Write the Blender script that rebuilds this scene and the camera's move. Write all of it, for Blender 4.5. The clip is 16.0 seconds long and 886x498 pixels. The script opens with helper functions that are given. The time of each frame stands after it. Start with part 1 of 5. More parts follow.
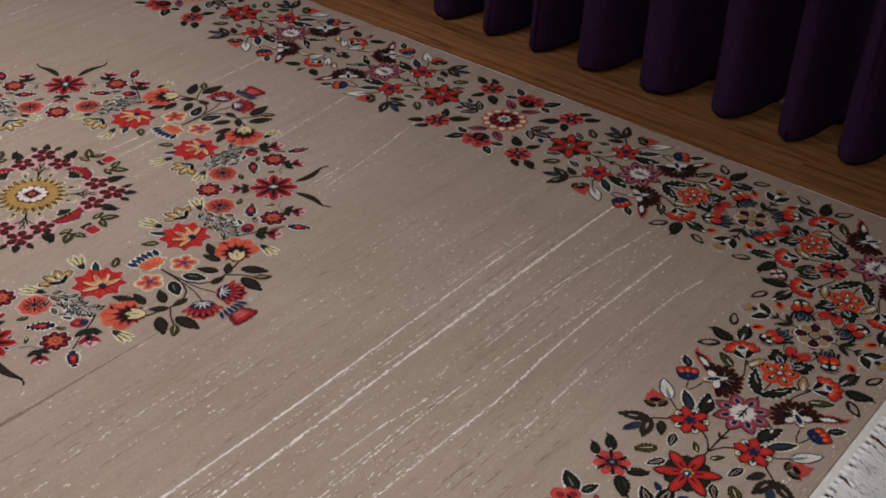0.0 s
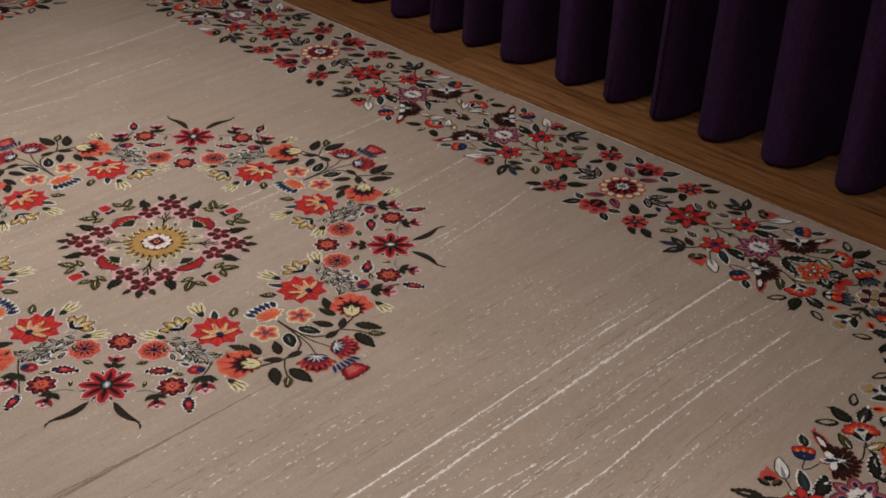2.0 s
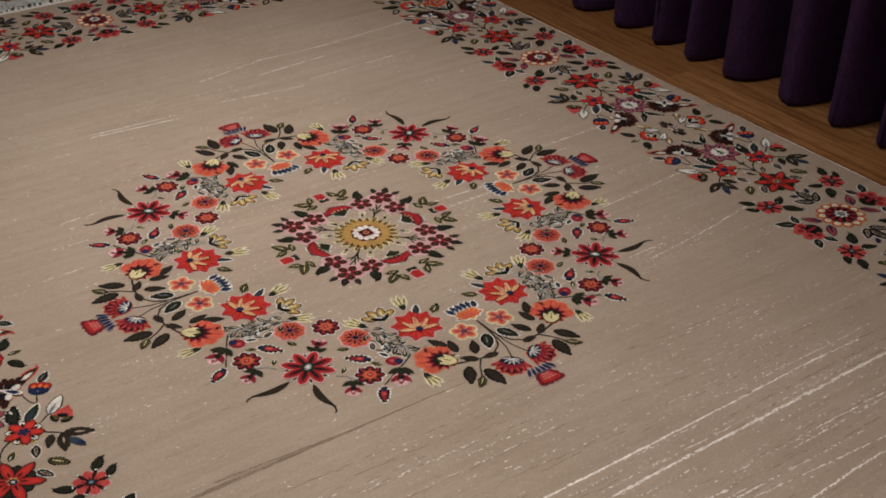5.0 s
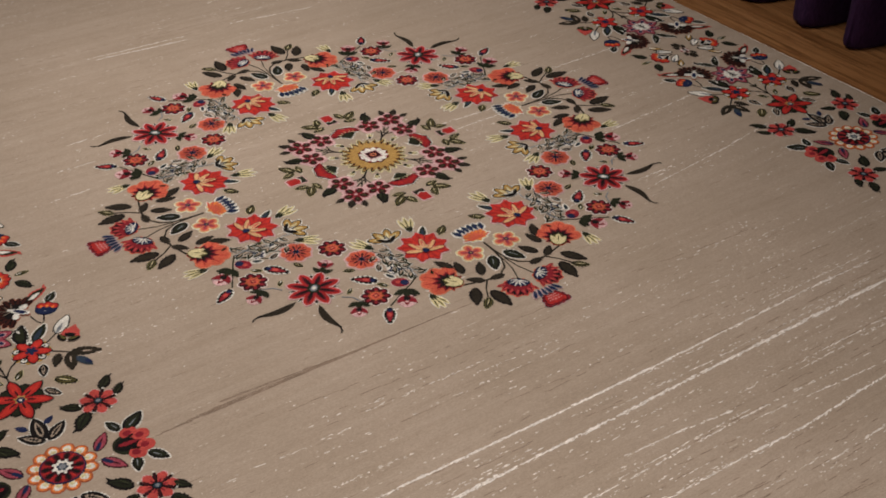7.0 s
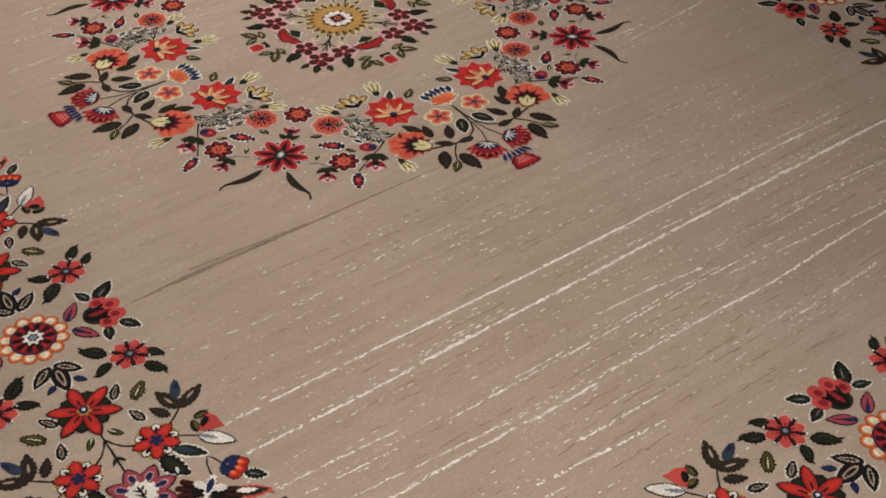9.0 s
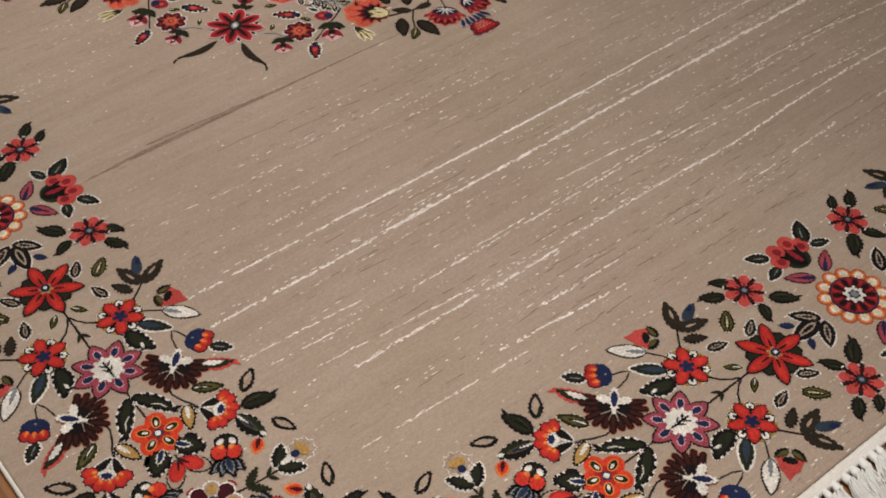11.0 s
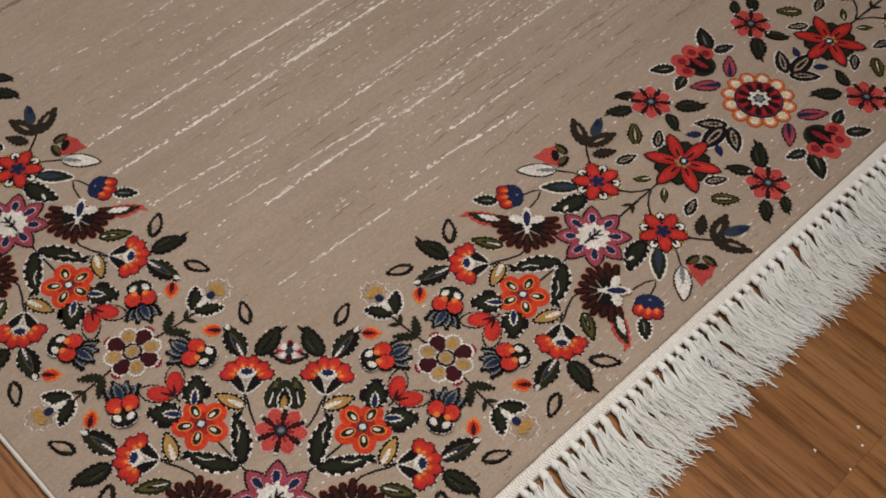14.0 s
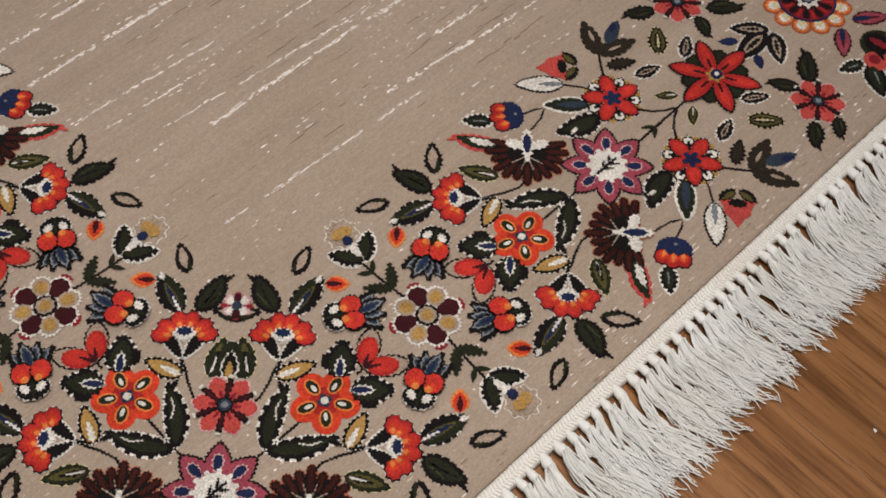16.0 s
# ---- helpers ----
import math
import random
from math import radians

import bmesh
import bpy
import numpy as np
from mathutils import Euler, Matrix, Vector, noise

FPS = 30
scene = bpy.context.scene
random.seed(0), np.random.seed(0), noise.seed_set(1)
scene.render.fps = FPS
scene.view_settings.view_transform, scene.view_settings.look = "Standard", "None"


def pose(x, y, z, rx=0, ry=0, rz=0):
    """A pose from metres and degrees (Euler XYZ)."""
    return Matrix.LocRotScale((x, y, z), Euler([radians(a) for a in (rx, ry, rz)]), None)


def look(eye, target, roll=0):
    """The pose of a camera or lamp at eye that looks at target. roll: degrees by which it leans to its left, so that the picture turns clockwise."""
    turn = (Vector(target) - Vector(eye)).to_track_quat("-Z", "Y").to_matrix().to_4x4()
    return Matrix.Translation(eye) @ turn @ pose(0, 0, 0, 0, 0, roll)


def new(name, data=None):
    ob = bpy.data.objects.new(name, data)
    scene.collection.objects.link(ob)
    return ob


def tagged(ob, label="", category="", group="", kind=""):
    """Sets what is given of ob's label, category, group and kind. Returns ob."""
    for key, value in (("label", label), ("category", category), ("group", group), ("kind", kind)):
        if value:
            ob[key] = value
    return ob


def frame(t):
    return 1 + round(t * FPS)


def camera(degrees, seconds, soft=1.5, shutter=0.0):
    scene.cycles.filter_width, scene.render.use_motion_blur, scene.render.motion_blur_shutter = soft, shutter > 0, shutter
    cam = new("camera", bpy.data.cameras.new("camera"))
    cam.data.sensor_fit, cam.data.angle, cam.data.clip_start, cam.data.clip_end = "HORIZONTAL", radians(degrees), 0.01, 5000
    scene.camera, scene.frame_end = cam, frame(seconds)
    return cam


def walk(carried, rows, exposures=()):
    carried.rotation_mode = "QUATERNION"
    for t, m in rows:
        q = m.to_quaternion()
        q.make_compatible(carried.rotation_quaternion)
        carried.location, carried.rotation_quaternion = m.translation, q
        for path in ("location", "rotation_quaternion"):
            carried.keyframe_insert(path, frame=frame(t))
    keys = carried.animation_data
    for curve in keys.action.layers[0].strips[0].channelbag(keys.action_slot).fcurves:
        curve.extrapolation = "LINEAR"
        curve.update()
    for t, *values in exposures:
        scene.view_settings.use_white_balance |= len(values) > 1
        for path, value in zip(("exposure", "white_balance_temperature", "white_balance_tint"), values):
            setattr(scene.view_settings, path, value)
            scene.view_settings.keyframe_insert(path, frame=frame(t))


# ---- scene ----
cam = camera(38.99, 16.0, 1.75)
ROWS = [
    (0.0, -1.1069, -1.8299, 1.2779, 55.747, -1.905, -51.187),
    (0.5, -1.1106, -1.8275, 1.2778, 56.455, -1.857, -49.793),
    (1.0, -1.1133, -1.8258, 1.2795, 57.284, -1.743, -48.398),
    (1.5, -1.1140, -1.8219, 1.2806, 57.856, -1.524, -47.127),
    (2.0, -1.1208, -1.8195, 1.2803, 58.428, -1.448, -45.745),
    (2.5, -1.1205, -1.8198, 1.2819, 58.478, -1.282, -43.482),
    (3.0, -1.1245, -1.8193, 1.2828, 58.633, -1.211, -41.851),
    (3.5, -1.1289, -1.8125, 1.2828, 58.919, -1.189, -39.607),
    (4.0, -1.1313, -1.8105, 1.2827, 58.992, -1.000, -37.587),
    (4.2, -1.1313, -1.8105, 1.2827, 58.982, -0.923, -36.905),
    (6.3, -1.1159, -1.8253, 1.2599, 57.318, -0.522, -34.779),
    (6.5, -1.1159, -1.8253, 1.2599, 56.772, -0.512, -34.796),
    (7.0, -1.1128, -1.8236, 1.2585, 55.362, -0.362, -34.826),
    (7.5, -1.1139, -1.8245, 1.2494, 54.374, -0.239, -34.932),
    (8.0, -1.1113, -1.8134, 1.2419, 52.498, -0.309, -35.254),
    (8.5, -1.1106, -1.8225, 1.2422, 50.956, -0.132, -35.646),
    (9.0, -1.1103, -1.8216, 1.2371, 49.570, -0.283, -36.630),
    (9.2, -1.1103, -1.8216, 1.2371, 49.035, -0.307, -36.804),
    (11.5, -1.1029, -1.8244, 1.2274, 42.418, -0.511, -39.217),
    (12.0, -1.1047, -1.8237, 1.2228, 41.216, -0.672, -39.583),
    (12.5, -1.1000, -1.8239, 1.2208, 39.501, -0.554, -40.021),
    (13.0, -1.0949, -1.8231, 1.2231, 38.305, -0.564, -40.991),
    (13.5, -1.0926, -1.8249, 1.2204, 37.163, -0.550, -42.207),
    (14.0, -1.0904, -1.8238, 1.2180, 35.942, -0.846, -44.055),
    (14.5, -1.0885, -1.8153, 1.2217, 34.408, -1.490, -44.592),
    (15.0, -1.0451, -1.7808, 1.1542, 33.612, -1.480, -44.440),
    (15.5, -1.0209, -1.7585, 1.1140, 32.516, -1.488, -44.299),
    (16.0, -0.9589, -1.7120, 1.0252, 31.599, -1.121, -43.933),
]
EXPOSURES = ((0.0, -0.07, 5950, 12), (1.0, -0.09, 6050, 12), (2.0, 0.02, 6200, 11), (4.0, 0.03, 6410, 9), (7.0, 0.06, 6440, 9), (9.5, 0.08, 6450, 9), (11.5, 0.06, 6470, 10), (13.0, -0.10, 6430, 10), (14.0, -0.20, 6400, 10), (14.6, -0.17, 6370, 10), (15.5, -0.28, 6320, 10), (16.0, -0.02, 6300, 10))
walk(cam, [(t, pose(x, y, z, rx, ry, rz)) for t, x, y, z, rx, ry, rz in ROWS], EXPOSURES)

# ---- world and lamps: a dim evening room, lit by two added lamps below its ceiling ----
world = bpy.data.worlds.new("world")
scene.world = world
world.use_nodes = True
world.node_tree.nodes["Background"].inputs[0].default_value = (0.9, 0.8, 0.7, 1)
world.node_tree.nodes["Background"].inputs[1].default_value = 0.02
# both lamps are unseen additions; place, power and spread only balance the brightness
for lx, ly, lz, watts, size, spread in ((-0.70, -1.52, 1.95, 14.6, 0.8, 117), (-0.14, 0.44, 1.95, 14.0, 0.8, 116)):
    lamp = bpy.data.lights.new("unseen_area_lamp", "AREA")
    lamp.spread = radians(spread)
    lamp.energy, lamp.size, lamp.color = watts, size, (1.0, 0.935, 0.87)
    new("unseen_area_lamp", lamp).matrix_world = look((lx, ly, lz), (lx, ly, 0))

# ---- materials ----
def node_material(name):
    m = bpy.data.materials.new(name)
    m.use_nodes = True
    nt = m.node_tree
    return m, nt, nt.nodes["Principled BSDF"]


def add(nt, kind, **values):
    n = nt.nodes.new(kind)
    for k, v in values.items():
        n.inputs[k.replace("_", " ")].default_value = v
    return n


def mapped(nt, scale, rotation=(0, 0, 0)):
    geo = nt.nodes.new("ShaderNodeNewGeometry")
    mp = add(nt, "ShaderNodeMapping", Scale=scale, Rotation=rotation)
    nt.links.new(geo.outputs["Position"], mp.inputs["Vector"])
    return mp.outputs["Vector"]


def noise_at(nt, vec, scale, detail=3.0, rough=0.6):
    n = add(nt, "ShaderNodeTexNoise", Scale=scale, Detail=detail, Roughness=rough)
    nt.links.new(vec, n.inputs["Vector"])
    return n.outputs["Fac"]


def ramp(nt, fac, stops):
    r = nt.nodes.new("ShaderNodeValToRGB")
    el = r.color_ramp.elements
    while len(el) < len(stops):
        el.new(0.5)
    for e, (p, c) in zip(el, stops):
        e.position, e.color = p, (*c, 1)
    nt.links.new(fac, r.inputs["Fac"])
    return r.outputs["Color"]


def mixed(nt, a, b, fac, blend="MIX"):
    m = nt.nodes.new("ShaderNodeMix")
    m.data_type, m.blend_type = "RGBA", blend
    for sock, v in ((m.inputs["Factor"], fac), (m.inputs["A"], a), (m.inputs["B"], b)):
        if isinstance(v, bpy.types.NodeSocket):
            nt.links.new(v, sock)
        else:
            sock.default_value = v if isinstance(v, float) else (*v, 1)
    return m.outputs["Result"]


def bumped(nt, bsdf, height, strength, distance):
    b = add(nt, "ShaderNodeBump", Strength=strength, Distance=distance)
    nt.links.new(height, b.inputs["Height"])
    nt.links.new(b.outputs["Normal"], bsdf.inputs["Normal"])


def yarn(name, col, spread=0.34):
    """Dyed wool pile: knots vary in tone, with a fuzzy, matt face."""
    m, nt, bsdf = node_material(name)
    knots = noise_at(nt, mapped(nt, (1, 1, 1)), 520, 2)
    tone = noise_at(nt, mapped(nt, (1, 1, 1)), 45, 2)
    lo, hi = [c * (1 - spread) for c in col], [min(1, c * (1 + spread) + 0.002) for c in col]
    c1 = ramp(nt, knots, ((0.3, lo), (0.7, hi)))
    c2 = ramp(nt, tone, ((0.3, (0.82, 0.82, 0.82)), (0.7, (1.12, 1.12, 1.12))))
    nt.links.new(mixed(nt, c1, c2, 1.0, "MULTIPLY"), bsdf.inputs["Base Color"])
    bsdf.inputs["Roughness"].default_value = 0.92
    bsdf.inputs["Specular IOR Level"].default_value = 0.15
    bumped(nt, bsdf, knots, 0.6, 0.0012)
    return m


YARN = {
    "red": (0.37, 0.022, 0.020), "scarlet": (0.51, 0.034, 0.024), "orange": (0.58, 0.050, 0.020), "coral": (0.47, 0.065, 0.055), "flame": (0.68, 0.20, 0.05), "rust": (0.36, 0.085, 0.035),
    "maroon": (0.044, 0.007, 0.010), "black": (0.008, 0.006, 0.006), "green": (0.017, 0.019, 0.0095), "olive": (0.085, 0.072, 0.022),
    "brown": (0.024, 0.018, 0.012), "white": (0.70, 0.66, 0.60), "navy": (0.013, 0.019, 0.060), "ochre": (0.40, 0.235, 0.072),
    "purple": (0.30, 0.055, 0.080), "cream": (0.62, 0.53, 0.30), "salmon": (0.62, 0.19, 0.105), "grey": (0.20, 0.21, 0.23),
    "pink": (0.58, 0.36, 0.36), "crimson": (0.22, 0.016, 0.024), "apricot": (0.62, 0.36, 0.175), "poppy": (0.54, 0.100, 0.058), "mahogany": (0.046, 0.010, 0.007), "moss": (0.055, 0.060, 0.028), "tan": (0.36, 0.275, 0.21), "teal": (0.027, 0.040, 0.062)}
YARN = {k: yarn("yarn_" + k, v) for k, v in YARN.items()}


def pile_material():
    m, nt, bsdf = node_material("pile_ground")
    bands = noise_at(nt, mapped(nt, (1.3, 42, 1), (0, 0, radians(1.6))), 1.0, 4, 0.65)
    patches = noise_at(nt, mapped(nt, (1, 1, 1)), 3.2, 3)
    knots = noise_at(nt, mapped(nt, (0.6, 1.3, 1)), 620, 2)
    abrash = ramp(nt, bands, ((0.25, (0.352, 0.275, 0.213)), (0.5, (0.388, 0.306, 0.241)), (0.75, (0.417, 0.333, 0.266))))
    wear = ramp(nt, patches, ((0.3, (0.93, 0.92, 0.90)), (0.7, (1.06, 1.06, 1.07))))
    grain = ramp(nt, knots, ((0.25, (0.80, 0.79, 0.78)), (0.75, (1.17, 1.17, 1.17))))
    rows = noise_at(nt, mapped(nt, (26, 480, 1), (0, 0, radians(1.6))), 1.0, 2, 0.5)
    ribs = ramp(nt, rows, ((0.3, (0.94, 0.935, 0.93)), (0.68, (1.05, 1.05, 1.05))))
    ground = mixed(nt, mixed(nt, abrash, wear, 1.0, "MULTIPLY"), grain, 1.0, "MULTIPLY")
    nt.links.new(mixed(nt, ground, ribs, 1.0, "MULTIPLY"), bsdf.inputs["Base Color"])
    bsdf.inputs["Roughness"].default_value = 0.9
    bsdf.inputs["Specular IOR Level"].default_value = 0.2
    bumped(nt, bsdf, knots, 0.5, 0.001)
    return m


def cotton_material(name, col, scale):
    m, nt, bsdf = node_material(name)
    fine = noise_at(nt, mapped(nt, (1, 1, 1)), scale, 3)
    dirt = noise_at(nt, mapped(nt, (1, 1, 1)), 14, 3)
    c1 = ramp(nt, fine, ((0.25, [c * 0.88 for c in col]), (0.7, col)))
    c2 = ramp(nt, dirt, ((0.3, (0.94, 0.92, 0.89)), (0.65, (1.0, 1.0, 1.0))))
    nt.links.new(mixed(nt, c1, c2, 1.0, "MULTIPLY"), bsdf.inputs["Base Color"])
    bsdf.inputs["Roughness"].default_value = 0.85
    bsdf.inputs["Sheen Weight"].default_value = 0.5
    bumped(nt, bsdf, fine, 0.4, 0.0008)
    return m


def oak_material():
    m, nt, bsdf = node_material("oak_laminate")
    info = nt.nodes.new("ShaderNodeObjectInfo")
    geo = nt.nodes.new("ShaderNodeNewGeometry")
    shift = nt.nodes.new("ShaderNodeVectorMath")
    shift.operation = "SCALE"
    shift.inputs[0].default_value = (13.0, 29.0, 0.0)
    nt.links.new(info.outputs["Random"], shift.inputs["Scale"])
    moved = nt.nodes.new("ShaderNodeVectorMath")
    nt.links.new(geo.outputs["Position"], moved.inputs[0])
    nt.links.new(shift.outputs[0], moved.inputs[1])

    def along(sx, sy):
        mp = add(nt, "ShaderNodeMapping", Scale=(sx, sy, 1))
        nt.links.new(moved.outputs[0], mp.inputs["Vector"])
        return mp.outputs["Vector"]
    broad = noise_at(nt, along(6, 0.7), 1.0, 3, 0.5)
    veins = noise_at(nt, along(105, 3.2), 1.0, 4, 0.6)
    fine = noise_at(nt, along(300, 14), 1.0, 3, 0.6)
    specks = noise_at(nt, along(520, 46), 1.0, 2, 0.5)
    wave = add(nt, "ShaderNodeTexWave", Scale=11.0, Distortion=6.0, Detail=3.0, Detail_Scale=1.6)
    nt.links.new(along(1, 0.13), wave.inputs["Vector"])
    c = ramp(nt, broad, ((0.30, (0.222, 0.097, 0.035)), (0.5, (0.272, 0.125, 0.047)), (0.70, (0.325, 0.160, 0.066))))
    rings = ramp(nt, wave.outputs["Fac"], ((0.0, (0.80, 0.77, 0.73)), (0.30, (0.98, 0.98, 0.98)), (1.0, (1.05, 1.05, 1.05))))
    grain = ramp(nt, veins, ((0.36, (0.60, 0.55, 0.50)), (0.47, (0.97, 0.96, 0.95)), (0.70, (1.13, 1.14, 1.15))))
    pores = ramp(nt, fine, ((0.36, (0.66, 0.60, 0.55)), (0.46, (1.02, 1.02, 1.02))))
    flecks = ramp(nt, specks, ((0.28, (0.66, 0.60, 0.55)), (0.36, (1.0, 1.0, 1.0))))
    knot = ramp(nt, noise_at(nt, along(9, 3), 1.0, 2), ((0.22, (0.55, 0.45, 0.38)), (0.31, (1.0, 1.0, 1.0))))
    for layer in (rings, grain, pores, flecks, knot):
        c = mixed(nt, c, layer, 1.0, "MULTIPLY")
    tone = ramp(nt, info.outputs["Random"], ((0.0, (0.90, 0.89, 0.88)), (0.5, (1.0, 1.0, 1.0)), (1.0, (1.14, 1.15, 1.16))))
    nt.links.new(mixed(nt, c, tone, 1.0, "MULTIPLY"), bsdf.inputs["Base Color"])
    bsdf.inputs["Roughness"].default_value = 0.36
    bsdf.inputs["Specular IOR Level"].default_value = 0.3
    bumped(nt, bsdf, fine, 0.15, 0.0006)
    return m


def velvet_material():
    m, nt, bsdf = node_material("aubergine_velvet")
    weave = noise_at(nt, mapped(nt, (1, 1, 0.25)), 260, 2)
    soft = noise_at(nt, mapped(nt, (1, 2.2, 0.5)), 6, 3)
    c = mixed(nt, ramp(nt, weave, ((0.3, (0.064, 0.028, 0.083)), (0.7, (0.108, 0.047, 0.138)))), ramp(nt, soft, ((0.3, (0.8, 0.8, 0.8)), (0.7, (1.15, 1.12, 1.15)))), 1.0, "MULTIPLY")
    nt.links.new(c, bsdf.inputs["Base Color"])
    bsdf.inputs["Roughness"].default_value = 0.9
    bsdf.inputs["Specular IOR Level"].default_value = 0.1
    bsdf.inputs["Sheen Weight"].default_value = 0.03
    bumped(nt, bsdf, soft, 0.3, 0.01)
    return m


def plaster_material(name, col):
    m, nt, bsdf = node_material(name)
    n = noise_at(nt, mapped(nt, (1, 1, 1)), 22, 4)
    nt.links.new(ramp(nt, n, ((0.3, [c * 0.94 for c in col]), (0.7, col))), bsdf.inputs["Base Color"])
    bsdf.inputs["Roughness"].default_value = 0.9
    bumped(nt, bsdf, n, 0.2, 0.002)
    return m


PILE, COTTON, BAND, OAK, VELVET = pile_material(), cotton_material("cotton_yarn", (0.93, 0.935, 0.905), 700), cotton_material("cotton_band", (0.84, 0.815, 0.77), 900), oak_material(), velvet_material()
FLECK, PALE_FLECK, DARK_FLECK = yarn("yarn_fleck", (0.80, 0.725, 0.67), 0.25), yarn("yarn_pale_fleck", (0.55, 0.46, 0.38), 0.2), yarn("yarn_dark_fleck", (0.245, 0.175, 0.130), 0.2)
PLASTER, CEILING = plaster_material("wall_paint", (0.42, 0.36, 0.30)), plaster_material("ceiling_paint", (0.75, 0.72, 0.68))


# ---- mesh helpers ----
def part(name, bm, material, parent, label=""):
    me = bpy.data.meshes.new(name)
    bm.to_mesh(me)
    bm.free()
    for m in material if isinstance(material, (list, tuple)) else [material]:
        me.materials.append(m)
    ob = new(name, me)
    ob.parent = parent
    return tagged(ob, label)


def add_box(bm, x0, x1, y0, y1, z0, z1, bevel=0.0):
    made = bmesh.ops.create_cube(bm, size=1, matrix=Matrix.Translation(((x0 + x1) / 2, (y0 + y1) / 2, (z0 + z1) / 2)) @ Matrix.Diagonal((x1 - x0, y1 - y0, z1 - z0, 1)))
    if bevel:
        edges = {e for v in made["verts"] for e in v.link_edges}
        bmesh.ops.bevel(bm, geom=list(edges), offset=bevel, segments=2, profile=0.5, affect="EDGES")


def thing(name, label, category, group="", kind=""):
    return tagged(new(name), label, category, group, kind)


def slab(name, x0, x1, y0, y1, z0, z1, material, label, category):
    bm = bmesh.new()
    add_box(bm, x0, x1, y0, y1, z0, z1)
    return tagged(part(name, bm, material, None), label, category, kind="structure")


# ---- the room ----
slab("wall_east", 1.36, 1.46, -3.2, 3.6, -0.02, 2.6, PLASTER, "plain plastered wall behind the purple curtain", "wall")
slab("wall_west", -2.7, -2.6, -3.2, 3.6, -0.02, 2.6, PLASTER, "plain plastered wall behind the camera", "wall")
slab("wall_north", -2.6, 1.36, 3.5, 3.6, -0.02, 2.6, PLASTER, "plain plastered wall past the carpet's far end", "wall")
slab("wall_south", -2.6, 1.36, -3.2, -3.1, -0.02, 2.6, PLASTER, "plain plastered wall beyond the near fringe", "wall")
slab("ceiling", -2.7, 1.46, -3.2, 3.6, 2.6, 2.7, CEILING, "plain white painted ceiling of the room", "ceiling")
floor = slab("floor", -2.6, 1.36, -3.1, 3.5, -0.08, -0.010, OAK, "warm brown oak laminate floor under the carpet", "floor")


# ---- the curtain ----
def curtain():
    top = thing("curtain", "dark purple floor-length pleated velvet curtain hanging beside the carpet", "curtain")
    folds = (-1.90, -1.74, -1.58, -1.42, -1.27, -1.122, -0.974, -0.813, -0.646, -0.479, -0.330, -0.185, -0.035, 0.135, 0.281, 0.413, 0.570, 0.73, 0.89, 1.05, 1.21, 1.38, 1.55, 1.72, 1.90, 2.08, 2.26)
    rng = random.Random(5)
    rows = [0.0, 0.004, 0.012, 0.03, 0.08, 0.16, 0.3, 0.5, 0.8, 1.2, 1.7, 2.2, 2.5]
    pts = []
    for a, b in zip(folds, folds[1:]):
        out, deep = 0.032 + 0.008 * rng.random(), 0.062 + 0.02 * rng.random()
        lean = rng.uniform(-0.018, 0.018)
        for k in range(20):
            u = k / 20
            d = min(u, 1 - u) * 2
            w = math.sqrt(max(0.0, 1 - (d / 0.66) ** 2.3)) if d < 0.66 else -0.40 * math.sin((d - 0.66) / 0.34 * math.pi / 2)
            pts.append((a + (b - a) * u, -out * w + deep * (1 - w), lean * (1 - u), a))
    bm = bmesh.new()
    grid = []
    for i, z in enumerate(rows):
        row = []
        for y, d, lean, seed in pts:
            sway = 0.010 * math.sin(seed * 9 + z * 1.7) + lean * z * 0.35
            tuck = 0.010 if i == 0 else (0.004 if i == 1 else 0.0)
            swell = 1.0 + 0.28 * math.exp(-z / 0.25)
            row.append(bm.verts.new((1.212 + d * swell + tuck + 0.012 * z, y + sway, 0.004 + z)))
        grid.append(row)
    for r0, r1 in zip(grid, grid[1:]):
        for k in range(len(pts) - 1):
            bm.faces.new((r0[k + 1], r0[k], r1[k], r1[k + 1]))
    bmesh.ops.solidify(bm, geom=bm.faces[:], thickness=0.004)
    for f in bm.faces:
        f.smooth = True
    part("pleated_panel", bm, VELVET, top)
    bm = bmesh.new()
    add_box(bm, 1.215, 1.30, -2.0, 2.4, 2.515, 2.535, 0.004)
    part("header_tape", bm, VELVET, top)


curtain()


# ---- the carpet ----
X0, X1, Y0, Y1, TOP = -0.983, 1.010, -1.4730, 1.566, 0.012
carpet = thing("carpet", "taupe machine-woven carpet with floral medallion, flowered border and white fringe", "carpet")


def carpet_body():
    bm = bmesh.new()
    add_box(bm, X0, X1, Y0, Y1, 0.0, TOP, 0.003)
    part("woven_ground", bm, PILE, carpet, "taupe pile ground with faint stripes")
    for x in (X0 - 0.001, X1 + 0.001):
        bm = bmesh.new()
        rings, n = [], 400
        for i in range(n + 1):
            y = Y0 + (Y1 - Y0) * i / n
            r = 0.0034 + 0.0002 * math.sin(i * 1.9) + 0.0002 * math.sin(i * 0.31)
            rings.append([bm.verts.new((x + 1.0 * r * math.cos(a) + 0.0008 * math.sin(i * 0.05), y, 0.0060 + 0.0050 * math.sin(a) * r / 0.0036)) for a in [j * math.tau / 8 for j in range(8)]])
        for a, b in zip(rings, rings[1:]):
            for j in range(8):
                bm.faces.new((a[j], a[(j + 1) % 8], b[(j + 1) % 8], b[j])).smooth = True
        part("selvage", bm, BAND, carpet, "white overcast side edge")


carpet_body()


